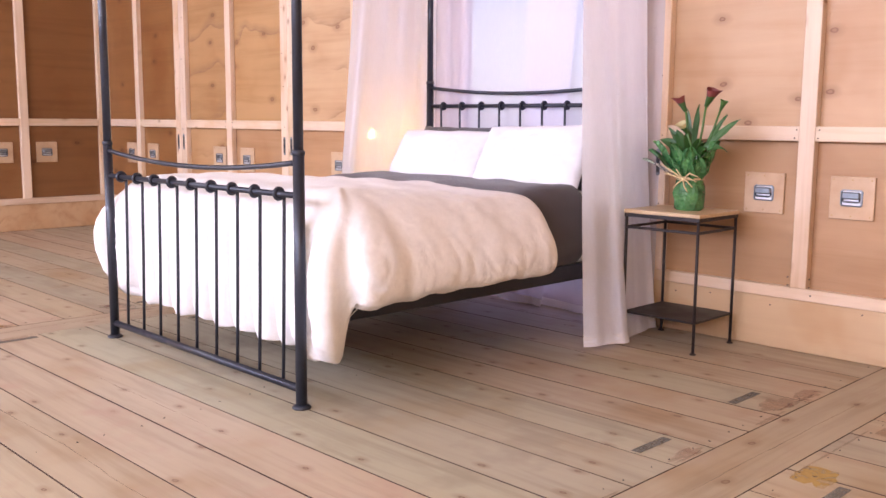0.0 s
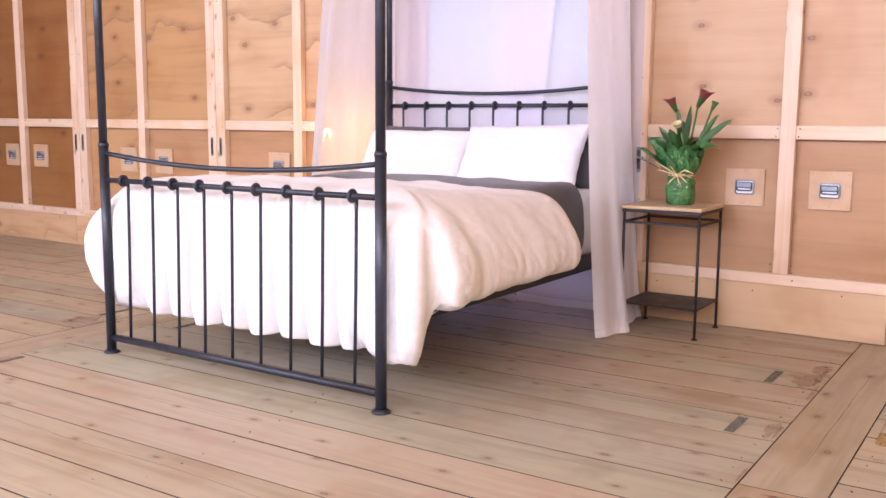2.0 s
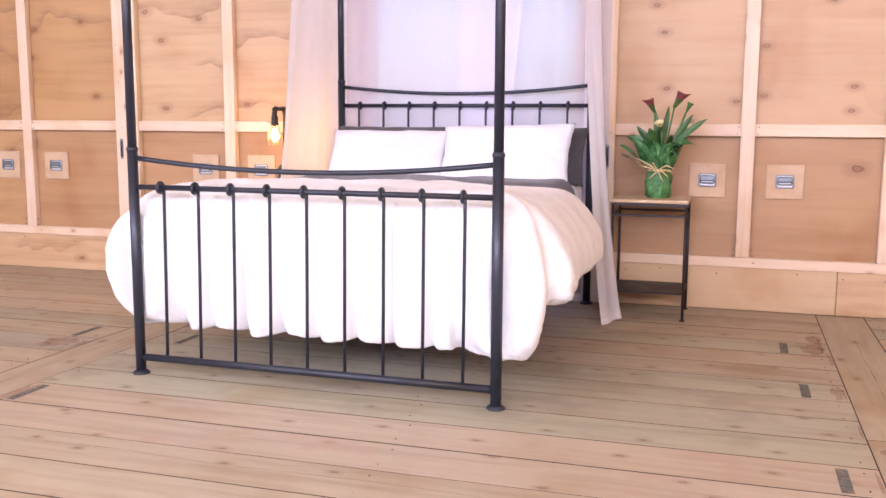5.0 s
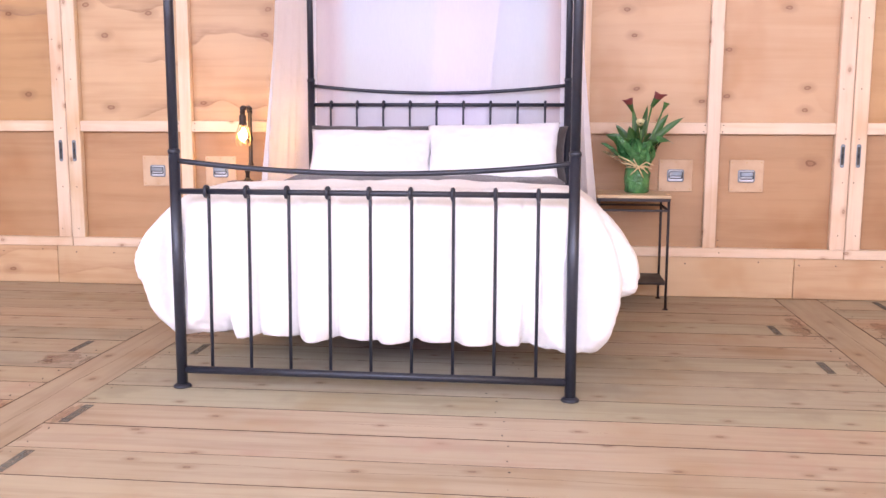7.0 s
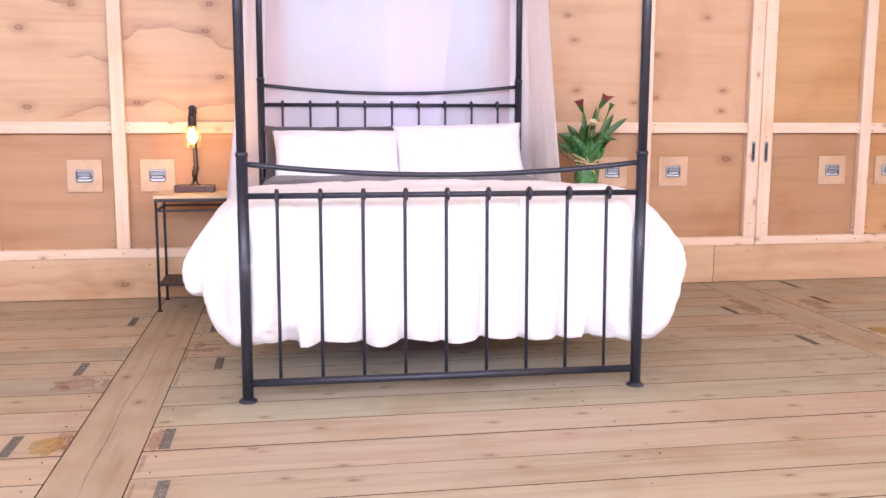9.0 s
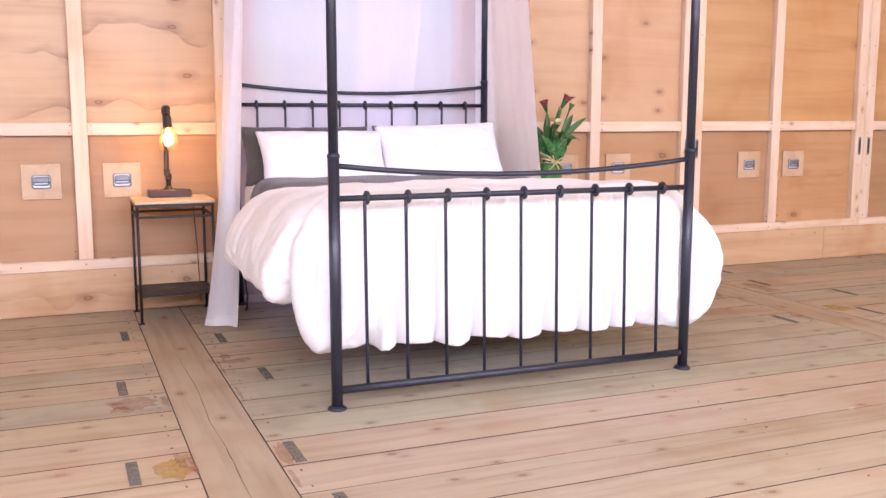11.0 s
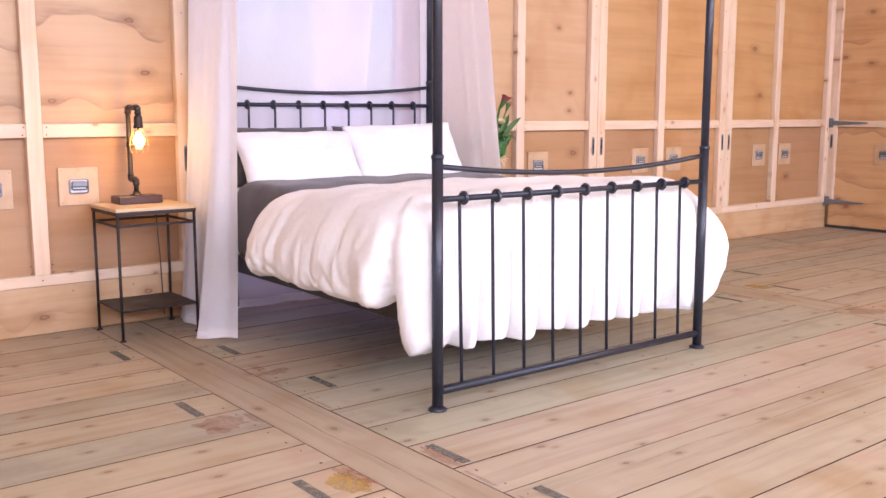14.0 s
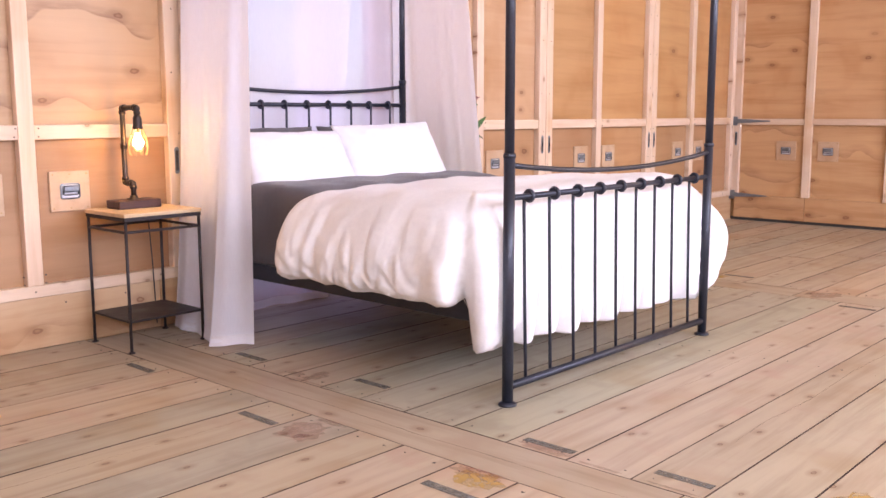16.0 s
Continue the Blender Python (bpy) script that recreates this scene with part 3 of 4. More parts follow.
# side wall at Y1: same panels, seen far off
NORTH = lambda x, y, z: pose(x, y, z, 0, 0, 180)
YS = Y1 - 0.045
for k, c in enumerate((3.41, 1.80, 0.19)):
    for xa, xb in ((c - 0.72, c - 0.038), (c + 0.038, c + 0.72)):
        for mat, za, zb in ((PLY_AGED_DIM_N, BASE[1] - 0.02, RAIL[0] + 0.02), (PLY_AGED_DIM_N, RAIL[1] - 0.02, ZC - 0.06)):
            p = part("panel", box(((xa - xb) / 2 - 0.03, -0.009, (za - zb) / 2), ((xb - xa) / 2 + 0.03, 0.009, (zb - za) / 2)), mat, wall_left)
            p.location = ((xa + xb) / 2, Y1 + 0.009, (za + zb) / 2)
        p = part("rail", box(((xa - xb) / 2, -0.022, -0.034), ((xb - xa) / 2, 0.022, 0.034), 0.003), STUD_X, wall_left)
        p.location = ((xa + xb) / 2, YS + 0.025, sum(RAIL) / 2)
    for xx, w in ((c, 0.038), (c - 0.765, 0.043), (c + 0.765, 0.043)):
        p = part("stud", box((-w, -0.0225, -(ZC - BASE[1]) / 2), (w, 0.0225, (ZC - BASE[1] - 0.006) / 2), 0.003), STUD_V, wall_left)
        p.location = (xx, YS + 0.0225, (ZC + BASE[1]) / 2)
    for s in (-1, 1):
        handle_plate(wall_left, NORTH(c + s * 0.207, Y1 - 0.0005, 0.735))
    for za, zb, d, nm, mat in ((BASE[0], BASE[1], 0.045, "base_rail", STUD_X), (0.002, BASE[0] - 0.001, 0.034, "base_board", BASE_PLY)):
        p = part(nm, box((-0.803, -d, (za - zb) / 2), (0.803, -0.003, (zb - za) / 2), 0.002), mat, wall_left)
        p.location = (c, Y1, (za + zb) / 2)

# side wall at Y0: a wide hinged door next to the corner
door = empty("door_1", pose(0, Y0, 0), "closed wide plywood door with pine bracing and strap hinges", "door", kind="structure")
DX = (4.145, 3.41, 2.64, 1.87, 1.10, 0.33)
for k in range(5):
    xa, xb = DX[k + 1] + 0.04, DX[k] - 0.04
    for za, zb in ((0.26, 1.0), (1.03, ZC - 0.06)):
        p = part("panel", box(((xa - xb) / 2 - 0.03, -0.012, (za - zb) / 2), ((xb - xa) / 2 + 0.03, 0.0, (zb - za) / 2)), PLY_DOOR, door)
        p.location = ((xa + xb) / 2, 0, (za + zb) / 2)
    p = part("rail", box(((xa - xb) / 2, 0, -0.03), ((xb - xa) / 2, 0.036, 0.03), 0.003), STUD_X, door)
    p.location = ((xa + xb) / 2, 0.001, 1.01)
    p = part("base_board", box(((xa - xb) / 2 - 0.0385, 0, -0.115), ((xb - xa) / 2 + 0.0385, 0.03, 0.115), 0.002), PLY_DOOR, door)
    p.location = ((xa + xb) / 2, 0.001, 0.145)
for k, x in enumerate(DX):
    p = part("stud", box((-0.038, 0, -(ZC - 0.27) / 2), (0.038, 0.04, (ZC - 0.27) / 2), 0.003), STUD_V, door)
    p.location = (x, 0.001, (ZC + 0.26) / 2)
for x in (3.63, 3.215):
    handle_plate(door, pose(x, 0.0, 0.725))
for z in (1.018, 0.262):
    p = part("strap_hinge", box((-0.035, 0, -0.045), (0.022, 0.006, 0.045), 0.001), GALV, door, "galvanised steel strap hinge")
    p.location = (4.17, 0.042, z)
    bm = bmesh.new()
    vs = [bm.verts.new(v) for v in ((0.0, 0, -0.024), (0.0, 0, 0.024), (-0.38, 0, 0.006), (-0.38, 0, -0.006))]
    f = bm.faces.new(vs)
    r = bmesh.ops.extrude_face_region(bm, geom=[f])
    bmesh.ops.translate(bm, verts=[v for v in r["geom"] if isinstance(v, bmesh.types.BMVert)], vec=(0, 0.006, 0))
    q = part("strap", bm, GALV, p)
    q.location = (0.0, 0.007, 0)
    part("hinge_pin", tube([(0.022, 0.008, -0.05), (0.022, 0.008, 0.05)], 0.008, 10), GALV, p)
# dark strip paints the shade in the gap below the door
part("threshold", box((0.3, -0.015, 0.001), (4.18, 0.012, 0.0285)), DARK_HOLE, door, "dark strip standing in for the shaded gap under the door")
slot_latch(door, pose(4.145, 0.0415, 0.84))

# ---- four-poster bed ----
BED = pose(2.0, 3.522, 0, 0, 0, -0.55)
bed = empty("four_poster_bed", BED, "black metal four-poster bed with ringed spindles in headboard and footboard", "bed")
HW, LEN, TOP = 0.776, 2.115, 2.12
for u in (0, LEN):
    for s in (-1, 1):
        zc = 0.947 if u == 0 else 1.30
        post = part("post", tube([(u, s * HW, 0.012), (u, s * HW, zc)], 0.0215, 20), IRON, bed)
        part("upper_post", tube([(u, s * HW, zc), (u, s * HW, TOP)], 0.0185, 20), IRON, post)
        part("collar", lathe([(0.0188, -0.011), (0.0238, -0.008), (0.0242, 0.003), (0.0188, 0.010)], (u, s * HW, zc)), IRON, post)
        part("foot_flange", lathe([(0.036, 0.0), (0.036, 0.006), (0.030, 0.011), (0.022, 0.016)], (u, s * HW, 0)), IRON, post)


def arc_rail(u, z_end, z_mid, r):
    pts = []
    for k in range(25):
        v = -HW + 0.018 + (2 * HW - 0.036) * k / 24
        pts.append((u, v, z_mid + (z_end - z_mid) * abs(v / HW) ** 2))
    return tube(pts, r, 12)


for nm, u, zs, ze, zm, zlow in (("footboard", 0, 0.791, 0.912, 0.866, 0.072), ("headboard", LEN, 1.152, 1.268, 1.222, 0.42)):
    top = part(nm, arc_rail(u, ze, zm, 0.0105), IRON, bed)
    part("level_rail", tube([(u, -HW + 0.018, zs), (u, HW - 0.018, zs)], 0.0115, 12), IRON, top)
    part("bottom_rail", tube([(u, -HW + 0.018, zlow), (u, HW - 0.018, zlow)], 0.0155, 12), IRON, top)
    for k in range(9):
        v = (k - 4) * 0.1618 + 0.004
        du = 0.027 if u == 0 else -0.022
        part("spindle", tube([(u + du * 0.4, v, zlow), (u + du * 0.7, v, zlow + 0.3), (u + du, v, zs - 0.05), (u + du, v, zs - 0.004)], 0.0068, 10), IRON, top)
        part("ring", torus((u + du * 0.12, v, zs), (0, 1, 0), 0.019, 0.0085), IRON, top)
for s in (-1, 1):
    part("side_rail", box((0.10, s * 0.752 - 0.02, 0.295), (LEN - 0.02, s * 0.752 + 0.02, 0.374), 0.004), IRON, bed)
    part("canopy_rail", tube([(0, s * HW, TOP), (LEN, s * HW, TOP)], 0.0125, 12), IRON, bed)
for u in (0, LEN):
    part("canopy_rail", tube([(u, -HW, TOP), (u, HW, TOP)], 0.0125, 12), IRON, bed)
for k in range(11):
    u = 0.23 + k * 0.172
    part("slat", box((u - 0.035, -0.713, 0.335), (u + 0.035, 0.713, 0.352), 0.002), IRON_DULL, bed)

# unseen board added to stop pale bounce and darken the shade below the bed
part("base_panel", box((0.24, -0.715, 0.3525), (LEN - 0.05, 0.715, 0.3585), 0.001), IRON_DULL, bed, "unseen dark board added under the mattress to deepen the shade")


def placed(ob, m=BED):
    ob.matrix_world = m
    return ob


def soft_box(lo, hi, r, n=(40, 40, 14), lump=0.004):
    """A stuffed box with rounded edges and a slightly uneven surface."""
    bm = bmesh.new()
    c = [(a + b) / 2 for a, b in zip(lo, hi)]
    h = [(b - a) / 2 for a, b in zip(lo, hi)]
    for ax in range(3):
        i, j = [k for k in range(3) if k != ax]
        for s in (-1, 1):
            grid = []
            for a in range(n[i] + 1):
                row = []
                for b in range(n[j] + 1):
                    p = [0, 0, 0]
                    p[ax], p[i], p[j] = s * h[ax], h[i] * (2 * a / n[i] - 1), h[j] * (2 * b / n[j] - 1)
                    core = [max(-h[k] + r, min(h[k] - r, p[k])) for k in range(3)]
                    d = Vector(p) - Vector(core)
                    q = Vector(core) + (d.normalized() * r if d.length > 1e-6 else d)
                    q += d.normalized() * lump * noise.noise(Vector(p) * 6) if d.length > 1e-6 else Vector()
                    row.append(bm.verts.new(q + Vector(c)))
                grid.append(row)
            for a in range(n[i]):
                for b in range(n[j]):
                    bm.faces.new((grid[a][b], grid[a + 1][b], grid[a + 1][b + 1], grid[a][b + 1])).smooth = True
    bmesh.ops.remove_doubles(bm, verts=bm.verts, dist=0.0005)
    return bm


placed(thing("mattress", soft_box((0.17, -0.752, 0.3588), (2.06, 0.752, 0.712), 0.05), TICKING, "deep white mattress on the black metal bed", "mattress"))
blanket_mesh = soft_box((0.22, -0.785, 0.338), (1.76, 0.785, 0.730), 0.11, lump=0.012)
for vert in blanket_mesh.verts:
    if vert.co.z > 0.6:
        vert.co.z += 0.032 * smooth(1.16, 1.36, vert.co.x) * smooth(0.6, 0.73, vert.co.z)
placed(thing("blanket", blanket_mesh, GREY_LINEN, "charcoal grey linen blanket tucked over the mattress", "blanket"))

# duvet: a puffed cover over the foot two thirds, hanging over the sides and the foot end
U_EDGE, PU, PV, CR = 1.21, 0.30, 0.60, 0.06
side_prof = [(0.0, 0.752), (0.11, 0.750), (0.21, 0.730), (0.285, 0.685), (0.345, 0.615), (0.39, 0.54), (0.405, 0.465), (0.385, 0.41), (0.325, 0.385), (0.25, 0.39)]
foot_prof = [(0.0, 0.752), (0.08, 0.756), (0.145, 0.745), (0.192, 0.70), (0.216, 0.62), (0.226, 0.50), (0.226, 0.37), (0.218, 0.25), (0.195, 0.190), (0.13, 0.205)]


def along(prof, t):
    f = t * (len(prof) - 1)
    i = min(int(f), len(prof) - 2)
    f -= i
    p = [prof[max(0, min(len(prof) - 1, k))] for k in (i - 1, i, i + 1, i + 2)]
    return [0.5 * (2 * p[1][c] + (p[2][c] - p[0][c]) * f + (2 * p[0][c] - 5 * p[1][c] + 4 * p[2][c] - p[3][c]) * f * f
                   + (3 * p[1][c] - p[0][c] - 3 * p[2][c] + p[3][c]) * f ** 3) for c in (0, 1)]


L1, LA, L2 = U_EDGE - PU - CR, CR * math.pi / 2, 2 * (PV - CR)
EXTRA = 0.42           # share of the walk round the edge given to each corner fan
TOTAL = 2 * L1 + 2 * EXTRA + L2


def edge_point(q):
    """Point on the top edge, the outward way, how far it faces the foot (0 to 1), and the length along."""
    d = q * TOTAL
    if d < L1:
        return (U_EDGE - d, -PV), (0, -1), 0.0, d
    d -= L1
    if d < EXTRA:
        a = d / EXTRA * math.pi / 2
        return (PU + CR - CR * math.sin(a), -PV + CR - CR * math.cos(a)), (-math.sin(a), -math.cos(a)), d / EXTRA, d + L1
    d -= EXTRA
    if d < L2:
        return (PU, -PV + CR + d), (-1, 0), 1.0, d + L1 + EXTRA
    d -= L2
    if d < EXTRA:
        a = d / EXTRA * math.pi / 2
        return (PU + CR - CR * math.cos(a), PV - CR + CR * math.sin(a)), (-math.cos(a), math.sin(a)), 1 - d / EXTRA, d + L1 + L2 + EXTRA
    d -= EXTRA
    return (PU + CR + d, PV), (0, 1), 0.0, d + L1 + L2 + 2 * EXTRA


def duvet_point(q, r):
    (u, v), (nu_, nv_), w, s = edge_point(q)
    inner = 0.34
    if r < inner:
        f = r / inner
        su, sv = min(max(u, 0.62), U_EDGE), 0.0
        pu, pv, z = su + (u - su) * f, sv + (v - sv) * f, 0.752 + 0.010 * (1 - f * f)
        drop = 0.0
    else:
        t = (r - inner) / (1 - inner)
        o1, z1 = along(side_prof, t)
        o2, z2 = along(foot_prof, t)
        if w <= 0 or w >= 1:
            o = o1 if w <= 0 else o2
        else:
            # full, squarish corners that stand out beside the foot posts
            a = w * math.pi / 2
            full = smooth(0.15, 0.6, t)
            ra = o1 + CR + (0.038 if v < 0 else 0.012) * full * smooth(0.0, 0.25, w)
            rb = o2 + CR + 0.10 * full * (1 - smooth(0.55, 0.9, w)) + (0.065 * smooth(0.35, 0.55, t) - 0.08 * smooth(0.62, 1, t)) * math.sin(math.pi * w)
            o = 1 / ((math.cos(a) / ra) ** 4 + (math.sin(a) / rb) ** 4) ** 0.25 - CR
        z = z1 + (z2 - z1) * (smooth(0.33, 0.41, w) if v < 0 else smooth(0.37, 0.45, w))
        # the corner narrows to a hanging tip, with a pinch where it leaves the side
        o -= (0.05 * smooth(0.5, 0.95, t) if v < 0 else 0.10 * smooth(0.42, 0.98, t)) * smooth(0.30, 0.42, w) * (1 - smooth(0.8, 0.98, w))
        o -= 0.085 * math.exp(-((w - 0.38) / 0.05) ** 2) * smooth(0.3, 0.7, t)
        z += (-0.022 if v < 0 else 0.01) * smooth(0.6, 1.0, t) * math.sin(math.pi * w) ** 2
        drop = t
        # folds that open towards the hem
        fold = noise.noise((s * 5.2, t * 0.7, 3.1)) * 0.6 + noise.noise((s * 13.0, t * 1.3, 8.4)) * (0.5 if v > 0 or w > 0.2 else 0.28) + 0.25 * noise.noise((s * 31.0, t * 2.5, 2.4)) * smooth(0.45, 0.9, t)
        o += ((0.047 if v > 0 else 0.04) - 0.022 * w) * fold * smooth(0.1, 0.9, t) * (1 if v > 0 or w > 0.2 else 0.6)
        ridge = 1 - abs(math.sin(math.pi * (s * 6.0 + 0.9 * t + 1.1 * noise.noise((s * 2.1, t * 1.4, 6.0)))))
        o += (0.002 if v > 0 else 0.0008) * (ridge ** 2 - 0.3) * (1 - w) * smooth(0.05, 0.35, t) * (1 - smooth(0.7, 1.0, t))
        crease = 1 - abs(noise.noise((s * 9.0 + t * 2.0, t * 3.0, 17.0))) * 4
        o -= (0.010 if v > 0 or w > 0.2 else 0.005) * max(0, crease) * smooth(0.35, 0.75, t) * (1 - 0.6 * w)
        z += 0.022 * noise.noise((s * 7.0, 1.7, t)) * smooth(0.5, 1.0, t)
        pu, pv = u + nu_ * o, v + nv_ * o
        if w > 0.9:
            k = (pv - 0.004) / 0.1618
            lobe = abs(math.sin(math.pi * k)) ** 0.6
            pu += (0.060 - 0.090 * lobe) * smooth(0.22, 0.45, t) * (1 if abs(pv) < 0.72 else 0.4)
    z += 0.046 * (1 - smooth(0.35, 1.2, pu)) * (1 - smooth(0.0, 0.75, drop))
    # soft puffs
    big = noise.noise((pu * 2.6, pv * 2.6, z * 2.6 + 5.0))
    mid = noise.noise((pu * 6.5 + 3, pv * 6.5, z * 5.0))
    small = noise.noise((pu * 17.0, pv * 17.0 + 4, z * 14.0))
    z += (0.013 * big + 0.011 * mid + 0.003 * small) * (1 - 0.7 * drop)
    k = (0.010 * mid + 0.006 * small) * drop * (1 - 0.2 * smooth(0.6, 1.0, w))
    pu, pv = pu + nu_ * k, pv + nv_ * k
    # rolled edge towards the pillows
    e = U_EDGE - pu
    if e < 0.10:
        g = 1 - max(0, e) / 0.10
        z -= 0.040 * (1 - math.sqrt(max(0, 1 - g * g))) * (1 - drop)
        pv -= math.copysign(0.08, pv) * (1 - math.sqrt(max(0, 1 - g * g))) * drop
    # keep behind the spindles, and clear of the foot posts
    gap = abs(math.sin(math.pi * (pv - 0.004) / 0.1618)) ** 0.7
    lim = 0.043 - 0.042 * gap * smooth(0.2, 0.4, drop) - 0.085 * smooth(0.82, 0.93, abs(pv))
    if pu < lim + 0.035:
        pu = lim + 0.035 * math.exp((pu - lim - 0.035) / 0.035)
    for sv in (-HW, HW):
        dx, dy = pu, pv - sv
        dd = math.hypot(dx, dy)
        if dd < 0.034 and dd > 1e-6:
            pu, pv = dx / dd * 0.034, sv + dy / dd * 0.034
    pu -= 0.032 * pv / 0.9 * smooth(0.6, 1.2, pu)
    return pu, pv, z




def crumpled(rest, slack, hold, rounds):
    """Cloth a little too large for its form buckles into folds. rest: grid of points; slack: share of extra cloth at each point."""
    p = rest + 0.002 * np.random.default_rng(4).standard_normal(rest.shape)
    bands = []
    for axis, step, stiff in ((0, 1, 1.0), (1, 1, 1.0), (0, 2, 0.35), (1, 2, 0.35), (0, 4, 0.12), (1, 4, 0.12)):
        n = rest.shape[axis]
        for odd in (0, step):
            a = np.concatenate([np.arange(o + odd, n - step, 2 * step) for o in range(step)])
            if len(a) == 0:
                continue
            ia, ib = ((a, slice(None)), (a + step, slice(None))) if axis == 0 else ((slice(None), a), (slice(None), a + step))
            goal = np.linalg.norm(rest[ib] - rest[ia], axis=2) * (1 + slack[ia] * (1.0 if axis == 0 else 0.45))
            bands.append((ia, ib, goal, stiff))
    for k in range(rounds):
        for ia, ib, goal, stiff in bands:
            d = p[ib] - p[ia]
            size = np.linalg.norm(d, axis=2)
            move = d * (0.5 * stiff * (size - goal) / np.maximum(size, 1e-6))[..., None]
            p[ia] += move
            p[ib] -= move
        p += hold[..., None] * (rest - p)
    return p


NU, NV = 420, 100
form = np.array([[duvet_point(i / NU, j / NV) for j in range(NV + 1)] for i in range(NU + 1)])
down = np.clip((np.linspace(0, 1, NV + 1) - 0.34) / 0.66, 0, 1)
slack = np.tile(0.006 + 0.050 * down ** 2.2, (NU + 1, 1))
side_a = np.linspace(0, 1, NU + 1)[:, None] < 0.25
slack = np.where(side_a, 0.004 + 0.06 * down ** 5, slack)
turn = np.array([edge_point(i / NU)[2] for i in range(NU + 1)])[:, None]
corner = ((turn > 0.2) & (turn < 0.95)) * np.clip((down - 0.25) * 2.5, 0, 1)
slack = slack + 0.085 * corner
hold = np.tile(0.05 - 0.02 * down, (NU + 1, 1)) - 0.008 * corner
form = crumpled(form, slack, hold, 90)
for sv in [(k - 4) * 0.1618 + 0.004 for k in range(9)]:
    near = (np.abs(form[..., 1] - sv) < 0.016) & (form[..., 0] < 0.044)
    form[..., 0] = np.where(near, 0.044, form[..., 0])
for sv in (-HW, HW):
    off = form[..., :2] - np.array((0.0, sv))
    away = np.linalg.norm(off, axis=2)
    form[..., :2] = np.where((away < 0.030)[..., None], np.array((0.0, sv)) + off / np.maximum(away, 1e-4)[..., None] * 0.030, form[..., :2])
duvet = placed(thing("duvet", sheet(lambda a, b: form[round(a * NU), round(b * NV)], NU, NV), LINEN, "puffy white linen duvet hanging over the foot of the bed", "duvet"))
part("hem_seam", tube([form[i, NV - 9] + np.array((0, 0, -0.001)) for i in range(0, NU + 1, 2)], 0.0015, 5), LINEN, duvet, "stitched linen seam round the lower edge")


def pillow(name, m, w, h, t, mat, label, seed):
    def side(sgn):
        def fn(a, b):
            x, y = 2 * a - 1, 2 * b - 1
            pin = (1 - 0.06 * (1 - y * y) * abs(x) ** 3 + 0.008 * noise.noise((y * 4, seed, 1)), 1 - 0.085 * (1 - x * x) * abs(y) ** 3 + 0.02 * noise.noise((x * 4, seed, 3)))
            th = max(0.0, (1 - abs(x) ** 3) * (1 - abs(y) ** 2.6)) ** 0.56
            th *= 1 + 0.20 * noise.noise((x * 1.6 + seed, y * 1.6, seed)) + 0.09 * noise.noise((x * 5 + seed, y * 5, 2)) + 0.05 * noise.noise((x * 11, y * 9 + seed, 4))
            return (w / 2 * x * pin[0], h / 2 * y * pin[1] - 0.02 * th * (1 - y), sgn * t / 2 * th + 0.006 * noise.noise((x * 3, y * 3, seed)))
        return fn
    bm = sheet(side(1), 44, 34)
    lower = sheet(side(-1), 44, 34)
    me = bpy.data.meshes.new("half")
    lower.to_mesh(me)
    lower.free()
    bm.from_mesh(me)
    bpy.data.meshes.remove(me)
    bmesh.ops.remove_doubles(bm, verts=bm.verts, dist=0.0006)
    for f in bm.faces:
        f.smooth = True
    ob = thing(name, bm, mat, label, "pillow", "pillows on the bed")
    ob.matrix_world = BED @ m
    return ob


# local x across the bed, local y up the slope, z towards the foot
def lean(u, v, z, tilt, yaw=0.0, roll=0.0):
    return Matrix.Translation((u, v, z)) @ pose(0, 0, 0, 0, 0, -90 + yaw) @ pose(0, 0, 0, tilt, 0, 0) @ pose(0, 0, 0, 0, 0, roll)


pillow("pillow", lean(1.985, 0.385, 0.866, 62), 0.76, 0.37, 0.17, DARK_LINEN, "charcoal grey pillow against the headboard", 1.0)
pillow("pillow", lean(1.980, -0.400, 0.866, 62), 0.76, 0.37, 0.17, DARK_LINEN, "charcoal grey pillow against the headboard", 2.0)
pillow("pillow", lean(1.775, 0.345, 0.846, 58, 1.0, 0.0), 0.73, 0.38, 0.20, PILLOW_WHITE, "white linen pillow leaning on a grey pillow", 3.0)
pillow("pillow", lean(1.775, -0.355, 0.864, 60, -2.0, 1.5), 0.76, 0.415, 0.20, PILLOW_WHITE, "white linen pillow propped upright on the bed", 4.0)


